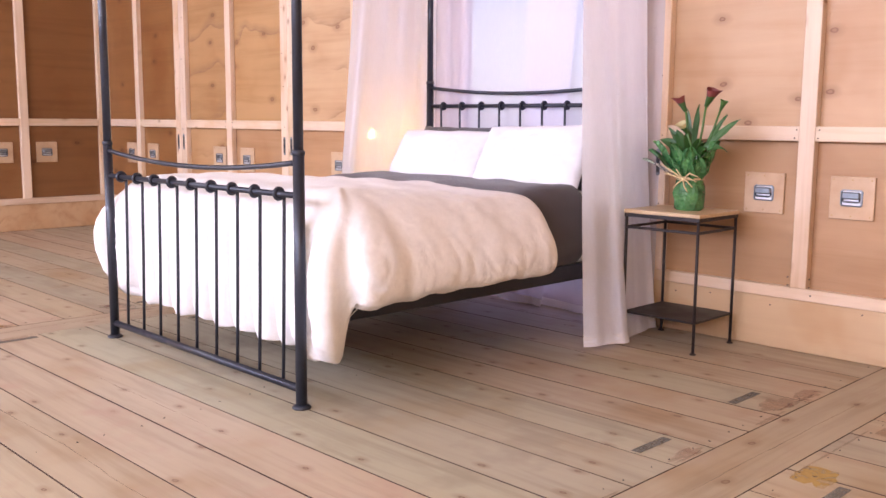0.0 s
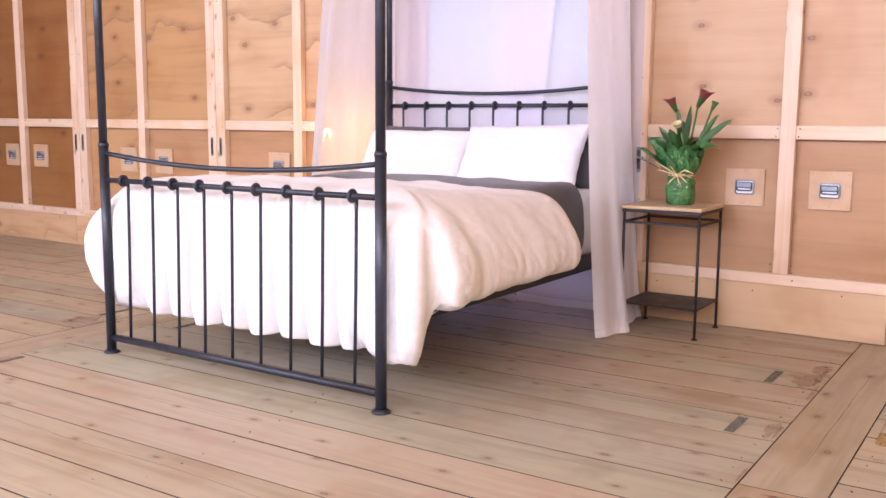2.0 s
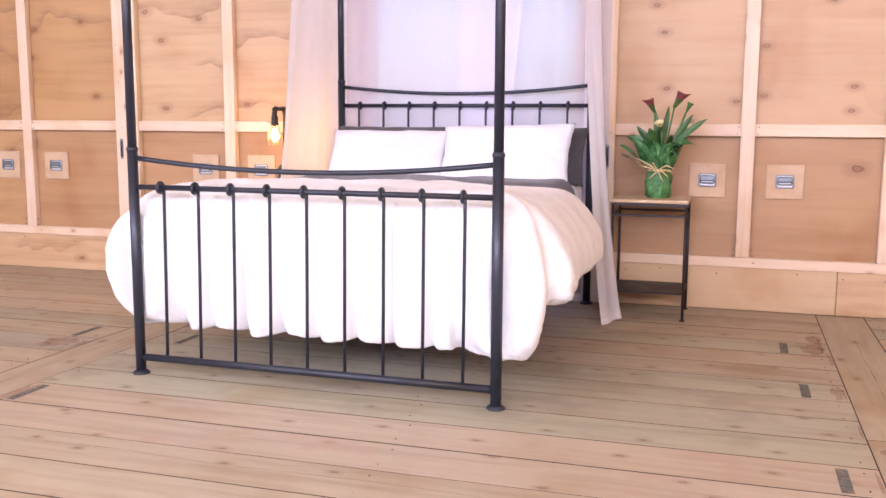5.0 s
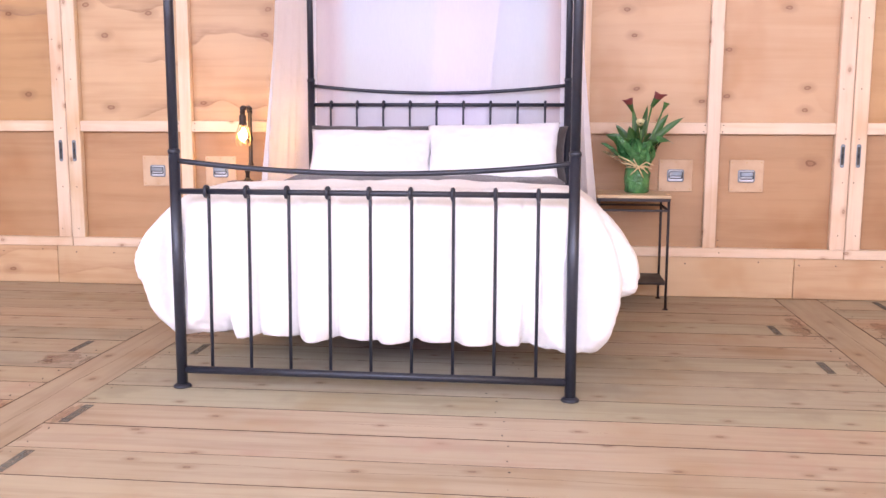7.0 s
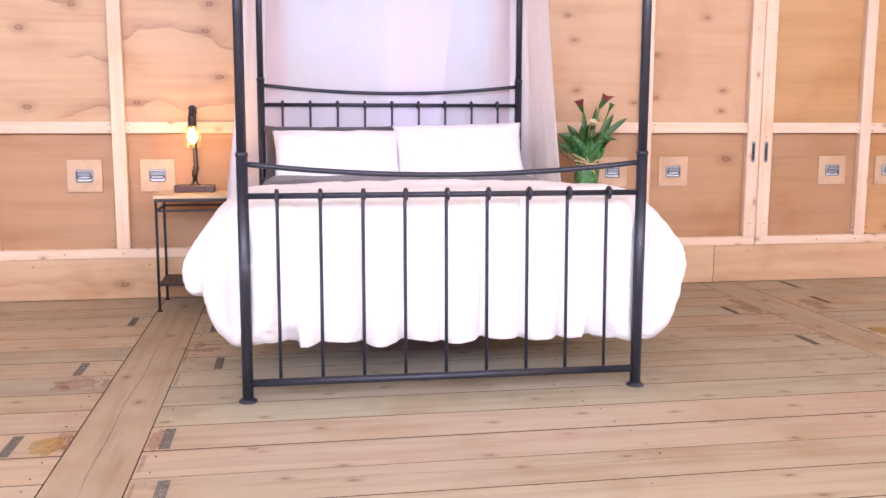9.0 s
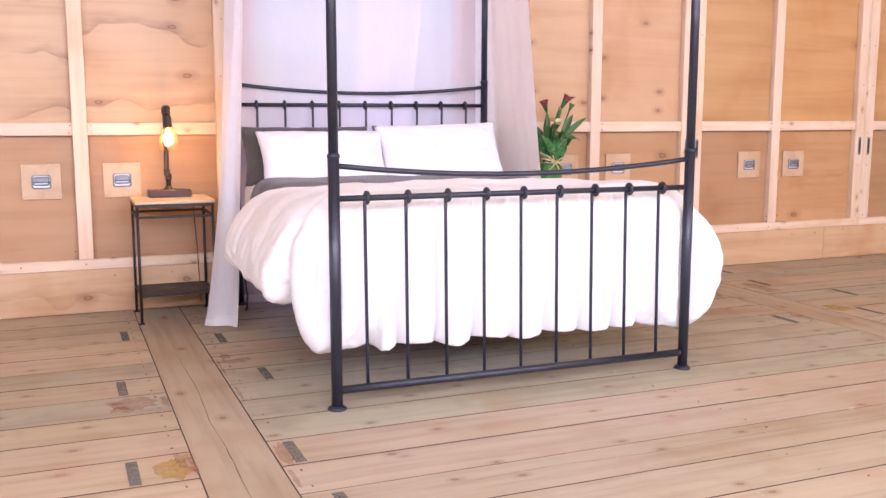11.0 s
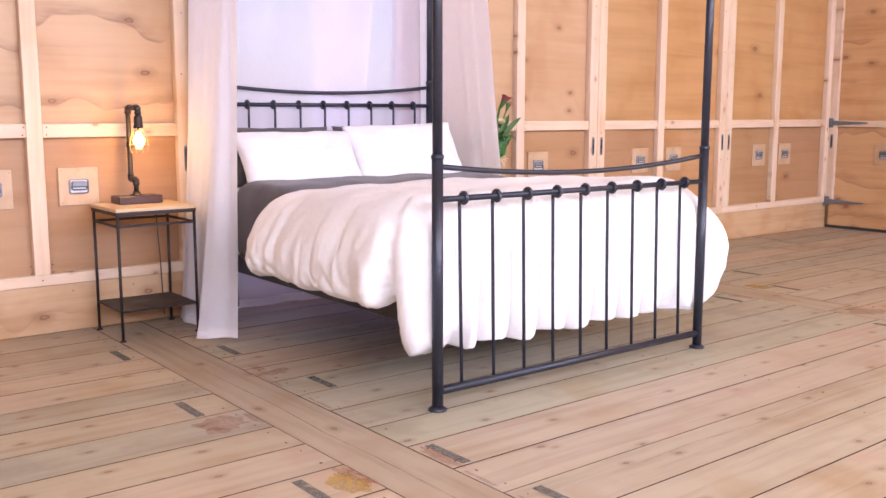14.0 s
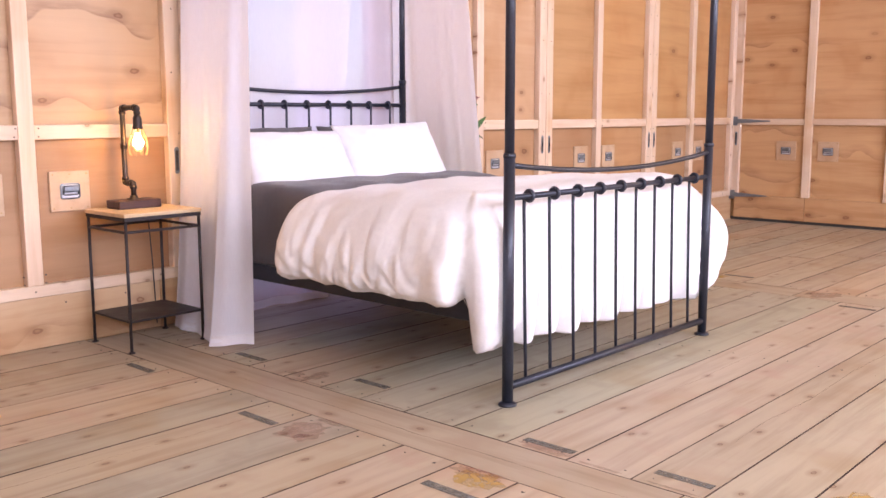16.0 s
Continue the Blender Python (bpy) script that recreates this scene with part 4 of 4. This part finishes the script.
# ---- curtains ----
def curtain(name, foot, head, folds, depth, seed, mat, label, z_top=TOP - 0.015, z_low=0.012, hem=True):
    """A hanging sheet. foot and head: polylines in plan at the floor and at the rail."""
    def along_line(line, a):
        seg = [math.dist(p, q) for p, q in zip(line, line[1:])]
        d = a * sum(seg)
        for (p, q), l in zip(zip(line, line[1:]), seg):
            if d <= l or (p, q) == (line[-2], line[-1]):
                f = d / l
                n = Vector((q[1] - p[1], -(q[0] - p[0]))) / l
                return Vector(p) + (Vector(q) - Vector(p)) * f, n
            d -= l

    def fn(a, b):
        lo, n1 = along_line(foot, a)
        hi, n2 = along_line(head, a)
        b2 = b ** 0.8
        p, n = lo + (hi - lo) * b2, (n1 + (n2 - n1) * b2)
        wob = math.sin(2 * math.pi * folds * a + 1.3 * noise.noise((a * 5, b * 1.2, seed))) + 0.6 * noise.noise((a * folds * 1.1, b * 1.6, seed + 4))
        wob += 0.35 * noise.noise((a * folds * 3.1, b * 0.8, seed + 9))
        p = p + n * depth * wob * (0.6 + 0.4 * (1 - b))
        z = z_low + (z_top - z_low) * b
        return p.x, p.y, z + 0.012 * noise.noise((a * 4, seed, 0)) * (1 - b)

    ob = thing(name, sheet(fn, 110, 40), mat, label, "curtain", "curtains of the bed canopy")
    if hem:
        part("hem", sheet(lambda a, b: Vector(fn(a, b * 0.022)) + Vector((-0.0015, 0, 0)), 110, 2), HEM, ob)
    return ob


curtain("curtain", [(3.44, 4.415), (3.60, 4.56), (3.80, 4.45), (4.10, 4.44), (4.14, 4.26)], [(3.55, 4.30), (3.75, 4.30), (4.08, 4.31), (4.14, 4.24)], 4, 0.011, 1.5, SHEER, "sheer white voile curtain drawn back to the head of the bed")
curtain("curtain", [(3.465, 2.545), (3.69, 2.475), (3.90, 2.55), (4.10, 2.56), (4.14, 2.76)], [(3.60, 2.725), (3.80, 2.72), (4.08, 2.70), (4.14, 2.78)], 4, 0.011, 5.5, SHEER, "sheer white voile curtain drawn back beside the headboard")
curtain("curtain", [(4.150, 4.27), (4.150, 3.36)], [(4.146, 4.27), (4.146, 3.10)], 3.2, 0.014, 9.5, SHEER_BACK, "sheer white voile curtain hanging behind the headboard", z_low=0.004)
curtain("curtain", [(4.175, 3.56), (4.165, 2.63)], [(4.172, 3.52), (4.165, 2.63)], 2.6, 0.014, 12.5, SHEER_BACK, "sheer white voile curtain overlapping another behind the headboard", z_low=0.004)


# ---- bedside tables ----
def side_table(m):
    """Local x 0 to 0.36 towards the wall, y 0 to 0.39; on the floor."""
    t = empty("side_table", m, "small square side table with a pine top and black iron frame", "table", "bedside tables")
    D, W, H = 0.345, 0.385, 0.632
    part("tabletop", box((-0.012, -0.012, H), (D + 0.012, W + 0.012, H + 0.018), 0.003), TOP_WOOD, t, "pale pine board top")
    for x in (0, D):
        for y in (0, W):
            leg = part("leg", tube([(x, y, 0.004), (x, y, H - 0.001)], 0.0075, 8), IRON_DULL, t)
            part("foot_pad", lathe([(0.016, 0), (0.016, 0.004), (0.009, 0.008)], (x, y, 0), 14), IRON_DULL, leg)
    for z, r in ((H - 0.009, 0.0085), (H - 0.068, 0.006)):
        for a, b in (((0, 0), (D, 0)), ((D, 0), (D, W)), ((D, W), (0, W)), ((0, W), (0, 0))):
            part("frame_bar", box((min(a[0], b[0]) - r, min(a[1], b[1]) - r, z - r), (max(a[0], b[0]) + r, max(a[1], b[1]) + r, z + r), 0.001), IRON_DULL, t)
    part("shelf", box((-0.004, -0.004, 0.142), (D + 0.004, W + 0.004, 0.152), 0.002), IRON_DULL, t, "dark sheet metal lower shelf")
    return t


table = side_table(pose(3.783, 4.468, 0))
copy_thing(table, pose(3.778, 2.162, 0))

# ---- pipe lamp ----
lamp = empty("table_lamp", pose(4.035, 4.662, 0.650), "iron pipe table lamp with a caged glowing bulb", "lamp")
part("lamp_base", box((-0.062, -0.112, 0), (0.062, 0.112, 0.04), 0.004), LAMP_BASE, lamp, "dark red stained wooden block")
bm = lathe([(0.034, 0.038), (0.034, 0.044), (0.020, 0.047), (0.018, 0.058), (0.0125, 0.060)], sides=20)
part("flange", bm, PIPE, lamp)
UX, BX = 0.072, -0.066
bend = [(0, 0, 0.05), (0, 0, 0.100), (0.005, 0, 0.113), (0.018, 0, 0.118), (UX - 0.018, 0, 0.118), (UX - 0.005, 0, 0.123), (UX, 0, 0.136), (UX, 0, 0.462), (UX - 0.005, 0, 0.475), (UX - 0.018, 0, 0.480),
        (BX + 0.018, 0, 0.480), (BX + 0.005, 0, 0.475), (BX, 0, 0.462), (BX, 0, 0.445)]
part("pipe", tube(bend, 0.0125, 14), PIPE, lamp)
for x, z, ax in ((0, 0.098, 2), (0.020, 0.118, 0), (UX - 0.02, 0.118, 0), (UX, 0.138, 2), (UX, 0.29, 2), (UX, 0.30, 2), (UX, 0.458, 2), (UX - 0.022, 0.480, 0), (BX + 0.022, 0.480, 0), (BX, 0.455, 2)):
    d = [0, 0, 0]
    d[ax] = 0.008
    part("coupling", tube([(x - d[0], 0, z - d[2]), (x + d[0], 0, z + d[2])], 0.0168, 14), PIPE, lamp)
for x, z in ((0.004, 0.114), (UX - 0.004, 0.122), (UX - 0.004, 0.476), (BX + 0.004, 0.476)):
    bm = bmesh.new()
    bmesh.ops.create_uvsphere(bm, u_segments=14, v_segments=10, radius=0.0175, matrix=Matrix.Translation((x, 0, z)))
    part("elbow", bm, PIPE, lamp)
part("socket", lathe([(0.012, 0.448), (0.016, 0.440), (0.021, 0.432), (0.021, 0.395), (0.024, 0.390), (0.024, 0.378)], (BX, 0, 0), 20), PIPE, lamp)
bulb = part("bulb", lathe([(0.012, 0.380), (0.014, 0.365), (0.022, 0.345), (0.029, 0.320), (0.030, 0.305), (0.024, 0.285), (0.012, 0.275), (0.002, 0.273)], (BX, 0, 0), 24), BULB, lamp, "clear glowing filament bulb")
bulb.visible_shadow = False
fil = bmesh.new()
for k in range(6):
    a = k * math.pi / 3
    add_tube(fil, [(BX + 0.005 * math.cos(a), 0.005 * math.sin(a), 0.36), (BX + 0.014 * math.cos(a), 0.014 * math.sin(a), 0.315), (BX + 0.006 * math.cos(a + 0.5), 0.006 * math.sin(a + 0.5), 0.29)], 0.0030, 6)
part("filament", fil, FILAMENT, bulb)
cage = bmesh.new()
for k in range(8):
    a = k * math.pi / 4
    add_tube(cage, [(BX + r * math.cos(a), r * math.sin(a), z) for r, z in ((0.024, 0.382), (0.034, 0.355), (0.045, 0.315), (0.047, 0.290), (0.042, 0.262), (0.036, 0.255), (0.036, 0.262))], 0.0018, 6)
for r, z in ((0.047, 0.297), (0.034, 0.355)):
    add_tube(cage, [(BX + r * math.cos(t), r * math.sin(t), z) for t in (2 * math.pi * k / 24 for k in range(24))], 0.0018, 6, True)
part("bulb_cage", cage, CAGE, lamp, "wire cage round the bulb")
bl = bpy.data.lights.new("bulb_light", "POINT")
bl.energy, bl.color, bl.shadow_soft_size = 4.3, (1.0, 0.52, 0.19), 0.035
blo = new("bulb_light", bl)
blo.location = (4.035 + BX, 4.662, 0.650 + 0.318)
part("lamp_cord", tube([(0.062, 0, 0.008), (0.085, -0.05, 0.006), (0.105, -0.11, 0.004), (0.121, -0.14, -0.05), (0.122, -0.155, -0.30), (0.122, -0.165, -0.62)], 0.003, 6), CABLE, lamp)
thing("power_cord", tube([(3.62, 4.30, 0.40), (3.60, 4.335, 0.33), (3.575, 4.345, 0.24), (3.60, 4.33, 0.15), (3.68, 4.32, 0.07), (3.80, 4.30, 0.03), (3.95, 4.28, 0.005)], 0.005, 8), CABLE,
      "black power cord looping down under the bed", "cable")

# ---- calla plant ----
plant = empty("potted_calla", pose(3.965, 2.325, 0.650), "burgundy calla lilies wrapped in green cellophane and raffia", "plant")
part("wrapped_pot", lathe([(0.058, 0.0), (0.066, 0.008), (0.071, 0.04), (0.073, 0.08), (0.070, 0.115), (0.060, 0.140), (0.056, 0.150), (0.062, 0.165), (0.078, 0.195), (0.090, 0.225), (0.097, 0.25), (0.09, 0.245), (0.07, 0.20), (0.05, 0.15)], sides=44, wobble=0.22, cap=False), FOIL, plant, "crinkled green cellophane")
rng = random.Random(5)


def wrap_flap(a, reach, tip, width):
    """A pleated, pointed tongue of the wrapping that leans out above the tie."""
    def fn(p, q):
        w = (q - 0.5) * width * math.sin(math.pi * (0.22 + 0.70 * p)) * (1 - 0.25 * p)
        pleat = 0.011 * math.sin(q * 17 + a) * p + 0.010 * noise.noise((p * 4, q * 6, a))
        r = 0.054 + reach * p ** 1.25 + pleat - 0.5 * abs(q - 0.5) ** 2 * width
        return (r * math.cos(a) - w * math.sin(a), r * math.sin(a) + w * math.cos(a), 0.145 + (tip - 0.145) * p + 0.012 * noise.noise((q * 6, a, p * 3)))
    return sheet(fn, 12, 16)


for a, reach, tip, width, mat in ((1.75, 0.155, 0.285, 0.15, FOIL), (2.25, 0.12, 0.325, 0.17, FOIL), (2.9, 0.075, 0.315, 0.17, FOIL), (3.6, 0.07, 0.30, 0.17, FOIL), (4.3, 0.075, 0.29, 0.14, CLEAR_WRAP),
                                  (4.75, 0.085, 0.33, 0.15, FOIL), (5.6, 0.07, 0.31, 0.15, FOIL), (0.2, 0.07, 0.33, 0.15, FOIL), (1.1, 0.10, 0.32, 0.15, FOIL), (2.0, 0.17, 0.24, 0.11, CLEAR_WRAP)):
    part("wrap_flap", wrap_flap(a, reach, tip, width), mat, plant)
part("raffia_tie", torus((0, 0, 0.150), (0, 0, 1), 0.060, 0.006, 24, 6), RAFFIA, plant)
for y, z, sag in ((0.085, 0.05, 0.0), (0.10, 0.025, 0.0), (0.06, 0.085, 0.0), (-0.055, -0.035, 0.01), (-0.075, -0.01, 0.01), (0.045, -0.045, 0.0), (-0.03, -0.06, 0.0), (0.115, 0.065, 0.0), (-0.085, 0.012, 0.02)):
    part("raffia_tail", tube([(-0.062, 0, 0.150), (-0.078, 0.5 * y, 0.152 + 0.55 * z + sag), (-0.070, y, 0.150 + z)], [0.0045, 0.004, 0.0025], 5), RAFFIA, plant)
part("raffia_knot", lathe([(0.003, -0.012), (0.011, -0.007), (0.012, 0.004), (0.004, 0.012)], (-0.067, 0, 0.150), 10, 0.3), RAFFIA, plant)


def leaf(base, tip, width, droop, twist):
    b, t = Vector(base), Vector(tip)
    d = t - b
    side = d.cross(Vector((0, 0, 1)))
    side = side.normalized() if side.length > 1e-4 else Vector((1, 0, 0))
    side = (Matrix.Rotation(twist + 1.15, 3, d.normalized()) @ side)
    nrm = side.cross(d).normalized()

    def fn(p, q):
        w = 1.25 * width * math.sin(math.pi * min(1, p ** 1.5 * 0.95 + 0.05)) ** 1.0 * (q - 0.5)
        c = b + d * p + Vector((0, 0, -(droop + 0.02) * p ** 2.2))
        return c + side * w + nrm * (abs(q - 0.5) * width * 0.35 + 0.006 * noise.noise((p * 6, q * 3, twist)))
    return sheet(fn, 12, 4)


leaves = [((0, 0, 0.20), (0.0, 0.13, 0.44), 0.034, 0.03, 0.2), ((0, 0.01, 0.20), (0.01, 0.185, 0.45), 0.046, 0.10, 0.3), ((0, -0.02, 0.22), (-0.01, -0.250, 0.50), 0.030, 0.05, 0.2),
          ((0, -0.03, 0.20), (0.02, -0.17, 0.50), 0.036, 0.03, -0.2), ((0, -0.01, 0.20), (-0.02, -0.200, 0.50), 0.050, 0.20, 0.2), ((0, 0, 0.20), (0.05, 0.02, 0.46), 0.042, 0.02, 0.6),
          ((0, 0, 0.20), (-0.05, 0.055, 0.43), 0.042, 0.03, 0.0), ((0, 0, 0.18), (-0.05, -0.07, 0.40), 0.050, 0.04, -0.5), ((0, 0, 0.18), (0.08, -0.06, 0.40), 0.05, 0.05, 0.6),
          ((0, 0, 0.18), (-0.06, 0.08, 0.37), 0.05, 0.03, 0.5), ((0, 0, 0.18), (0.08, 0.07, 0.38), 0.05, 0.05, 0.3), ((0, 0, 0.2), (-0.03, 0.0, 0.43), 0.045, 0.02, 0.2),
          ((0, 0, 0.2), (-0.02, -0.045, 0.52), 0.026, 0.0, 0.9), ((0, 0, 0.2), (0.0, 0.03, 0.50), 0.028, 0.0, 0.4), ((0, 0, 0.2), (-0.05, -0.11, 0.36), 0.05, 0.04, 0.1)]
for args in leaves:
    part("leaf", leaf(*args), LEAF, plant)


def calla(base, top, lean_to, size, mat):
    b, t, l = Vector(base), Vector(top), Vector(lean_to)
    mid = b + (t - b) * 0.55 + Vector((0.01, 0.0, 0.01))
    st = part("stem", tube([b, mid, t], [0.006, 0.0055, 0.005], 8), STEM, plant)
    axis = ((t - mid).normalized() + 0.55 * l.normalized()).normalized()
    e = axis.orthogonal().normalized()
    f = axis.cross(e)
    k0 = l.normalized()

    def fn(p, q):
        a = 2 * math.pi * p
        way = e * math.cos(a) + f * math.sin(a)
        flare = max(0, way.dot(k0))
        r = size * (0.09 + 0.17 * q + 0.07 * q ** 5)
        return t + axis * size * q * (0.8 + 0.25 * flare) + way * r + k0 * size * 0.10 * flare * q ** 5
    bl_ = part("bloom", sheet(lambda p, q: fn(p, 0.62 + 0.38 * q), 18, 6), mat, st)
    part("bloom_tube", sheet(lambda p, q: fn(p, 0.62 * q), 18, 10), LEAF, bl_)


calla((0.0, -0.02, 0.20), (-0.005, -0.070, 0.490), (-0.2, -1, 0.3), 0.105, BLOOM)
calla((0.0, 0.01, 0.20), (-0.005, 0.035, 0.465), (-0.3, 0.7, 0.3), 0.090, BLOOM)
calla((0.0, -0.02, 0.20), (-0.06, -0.01, 0.365), (-1, 0.4, 0.3), 0.075, BLOOM_PALE)
calla((0.0, -0.05, 0.22), (0.01, -0.135, 0.470), (0.0, -0.4, 0.6), 0.060, STEM)

# ---- plank floor ----
floor = empty("floor", pose(0, 0, 0), "weathered plank floor with cross boards and paint marks", "floor", kind="structure")
seams = [1.048, 1.28, 1.517, 1.760, 1.999, 2.222, 2.475, 2.722, 2.958, 3.205, 3.42, 3.66, 3.90, 4.205]
x = 1.048
rng = random.Random(11)
front = []
while x > X0 + 0.15:
    x -= rng.choice((0.222, 0.235, 0.245, 0.24))
    front.append(max(x, X0))
if front[-1] > X0:
    front[-1] = X0
seams = front[::-1] + seams
MID_SEAMS = [q for q in seams if q < 2.1] + [2.248, 2.49, 2.723, 2.963, 3.208, 3.452, 3.70, 3.955, 4.205]
BAYS = [(Y0 - 0.015, 1.214), (1.462, 4.620), (4.868, Y1 - 0.03)]
CROSS = [(1.214, 1.4625), (4.6195, 4.8685)]


def plank(lo, hi, mat):
    """One floor board with its top at the floor's level, give or take a millimetre, and eased edges."""
    c = [(a + b) / 2 for a, b in zip(lo, hi)]
    h = [(b - a) / 2 for a, b in zip(lo, hi)]
    e = 0.0015
    bm = bmesh.new()
    low = [bm.verts.new((sx * h[0], sy * h[1], -0.03)) for sx, sy in ((-1, -1), (1, -1), (1, 1), (-1, 1))]
    mid = [bm.verts.new((sx * h[0], sy * h[1], -e)) for sx, sy in ((-1, -1), (1, -1), (1, 1), (-1, 1))]
    top = [bm.verts.new((sx * (h[0] - e), sy * (h[1] - e), 0)) for sx, sy in ((-1, -1), (1, -1), (1, 1), (-1, 1))]
    for k in range(4):
        j = (k + 1) % 4
        bm.faces.new((low[k], low[j], mid[j], mid[k])).material_index = 1
        bm.faces.new((mid[k], mid[j], top[j], top[k])).material_index = 1
    bm.faces.new(top)
    p = part("plank", bm, mat, floor)
    p.data.materials.append(SUBFLOOR)
    p.location = (c[0], c[1], rng.uniform(-0.0012, 0.0))
    return p


for bay, (ya, yb) in enumerate(BAYS):
    line = MID_SEAMS if bay == 1 else seams
    for i, (xa, xb) in enumerate(zip(line, line[1:])):
        g = 0.0010 + rng.random() * 0.0014
        near = bay == 1
        if near and 1.75 < xa < 2.5:
            mat = PLANK_GREEN
        elif 1.2 < xa < 1.7:
            mat = PLANK_PINK
        else:
            mat = rng.choice((PLANK_TAN, PLANK_TAN, PLANK_PINK, PLANK_TAN, PLANK_GREEN))
        cuts = [ya, yb]
        if bay == 1 and 2.0 < xa < 2.2:
            cuts = [ya, 2.62, yb]
        if bay != 1:
            cuts = [ya, ya + (yb - ya) * rng.uniform(0.35, 0.7), yb]
        for c0, c1 in zip(cuts, cuts[1:]):
            plank((xa + g, c0 + 0.0012, 0), (xb - g, c1 - 0.0012, 0), mat)
for ya, yb in CROSS:
    cuts = [X0, -1.9, 1.1, X1 - 0.036] if ya > 3 else [X0, -0.6, 2.05, X1 - 0.036]
    for a, b in zip(cuts, cuts[1:]):
        plank((a + 0.0015, ya + 0.001, 0), (b - 0.0015, yb - 0.001, 0), PLANK_CROSS)

# grey inlaid strips across single planks near the ends of the bays
STRIPS = [(3.208, 3.452, 1.668), (2.49, 2.723, 1.622), (1.517, 1.760, 1.575), (2.49, 2.723, 4.447), (1.517, 1.760, 4.552), (1.048, 1.28, 4.515), (3.208, 3.452, 4.52),
          (3.42, 3.66, 4.957), (2.475, 2.722, 5.028), (1.517, 1.760, 5.055), (3.90, 4.18, 0.90), (3.42, 3.66, 0.985), (2.475, 2.722, 1.02), (0.60, 0.81, 4.50), (2.958, 3.205, 0.72)]
for xa, xb, y in STRIPS:
    bm = box((xa + 0.012, y - 0.018, 0.0008), (xb - 0.030, y + 0.018, 0.0016))
    part("inlay_strip", bm, INLAY, floor, "dark grey strip set across a plank")


def crack(a0, a1, b, seed, width, lengthwise=False):
    """A drying crack along x, or along y where it follows a plank."""
    bm = bmesh.new()
    rows = []
    n = 60
    for k in range(n + 1):
        a = a0 + (a1 - a0) * k / n
        c = b + 0.016 * noise.noise((a * 2.2, seed, 0)) + 0.004 * noise.noise((a * 11, seed, 5))
        w = width * (0.25 + 0.75 * abs(noise.noise((a * 5, seed, 9)))) * math.sin(math.pi * min(0.98, max(0.02, k / n))) ** 0.4
        ends = ((a, c - w, 0.0006), (a, c + w, 0.0006))
        rows.append([bm.verts.new((e[1], e[0], e[2]) if lengthwise else e) for e in ends])
    for a, b_ in zip(rows, rows[1:]):
        bm.faces.new((a[0], b_[0], b_[1], a[1]))
    part("board_crack", bm, SUBFLOOR, floor, "long drying crack in a board")


crack(1.15, 3.1, 4.755, 2.0, 0.0030)
crack(-0.2, 1.0, 4.72, 3.0, 0.0028)
crack(2.3, 3.6, 1.33, 5.0, 0.0020)
crack(1.9, 4.1, 1.185, 7.0, 0.0022, True)
crack(2.6, 3.7, 1.63, 8.0, 0.0014, True)
crack(4.95, 6.4, 2.62, 9.0, 0.0014, True)
nails = bmesh.new()
for ya, yb in BAYS:
    for xa, xb in zip(seams, seams[1:]):
        for y in (ya + 0.05, yb - 0.05, (ya + yb) / 2 + rng.uniform(-0.1, 0.1)):
            for x in (xa + 0.05, xb - 0.05):
                add_tube(nails, [(x + rng.uniform(-0.012, 0.012), y + rng.uniform(-0.01, 0.01), -0.004), (x, y, 0.0009)], rng.uniform(0.0018, 0.0032), 6)
tagged(part("nail_heads", nails, DARK_HOLE, floor), "dark rusty nail heads", kind="stuff")



def paint_mark(x, y, w, l, mat, seed):
    bm = bmesh.new()
    n = 26
    c = bm.verts.new((x, y, 0.0019))
    ring = []
    for k in range(n):
        a = 2 * math.pi * k / n
        r = 0.75 + 0.45 * noise.noise((math.cos(a) * 2, math.sin(a) * 2, seed))
        ring.append(bm.verts.new((x + w * r * math.cos(a), y + l * r * math.sin(a), 0.0012)))
    for k in range(n):
        bm.faces.new((c, ring[k], ring[(k + 1) % n]))
    part("paint_mark", bm, mat, floor)


for k, (x, y, w, l) in enumerate(((3.42, 1.50, 0.20, 0.014), (2.60, 1.475, 0.11, 0.008), (3.15, 1.478, 0.12, 0.012), (2.12, 1.472, 0.10, 0.007), (1.64, 1.476, 0.12, 0.009), (2.0, 1.30, 0.02, 0.10), (3.0, 1.176, 0.4, 0.006),
                                 (2.35, 4.602, 0.13, 0.010), (2.95, 4.56, 0.06, 0.035), (2.75, 4.606, 0.2, 0.006), (1.40, 4.604, 0.11, 0.010), (2.35, 4.885, 0.09, 0.020), (2.30, 5.05, 0.05, 0.06), (1.64, 4.875, 0.12, 0.010), (1.15, 4.602, 0.12, 0.008), (3.7, 4.87, 0.15, 0.006), (2.85, 4.53, 0.05, 0.10), (2.36, 5.0, 0.10, 0.12), (1.64, 4.90, 0.12, 0.05), (3.33, 1.54, 0.13, 0.07), (3.55, 1.52, 0.10, 0.05), (1.9, 1.32, 0.12, 0.13), (2.6, 1.50, 0.12, 0.03), (3.4, 1.10, 0.2, 0.08), (1.62, 4.59, 0.13, 0.03))):
    paint_mark(x, y, w, l, RED_PAINT, k * 1.3)
for k, (x, y, w, l) in enumerate(((1.62, 4.935, 0.125, 0.075), (0.70, 4.36, 0.10, 0.14), (2.72, 1.12, 0.11, 0.085))):
    paint_mark(x, y, w, l, YELLOW_PAINT, 40 + k)
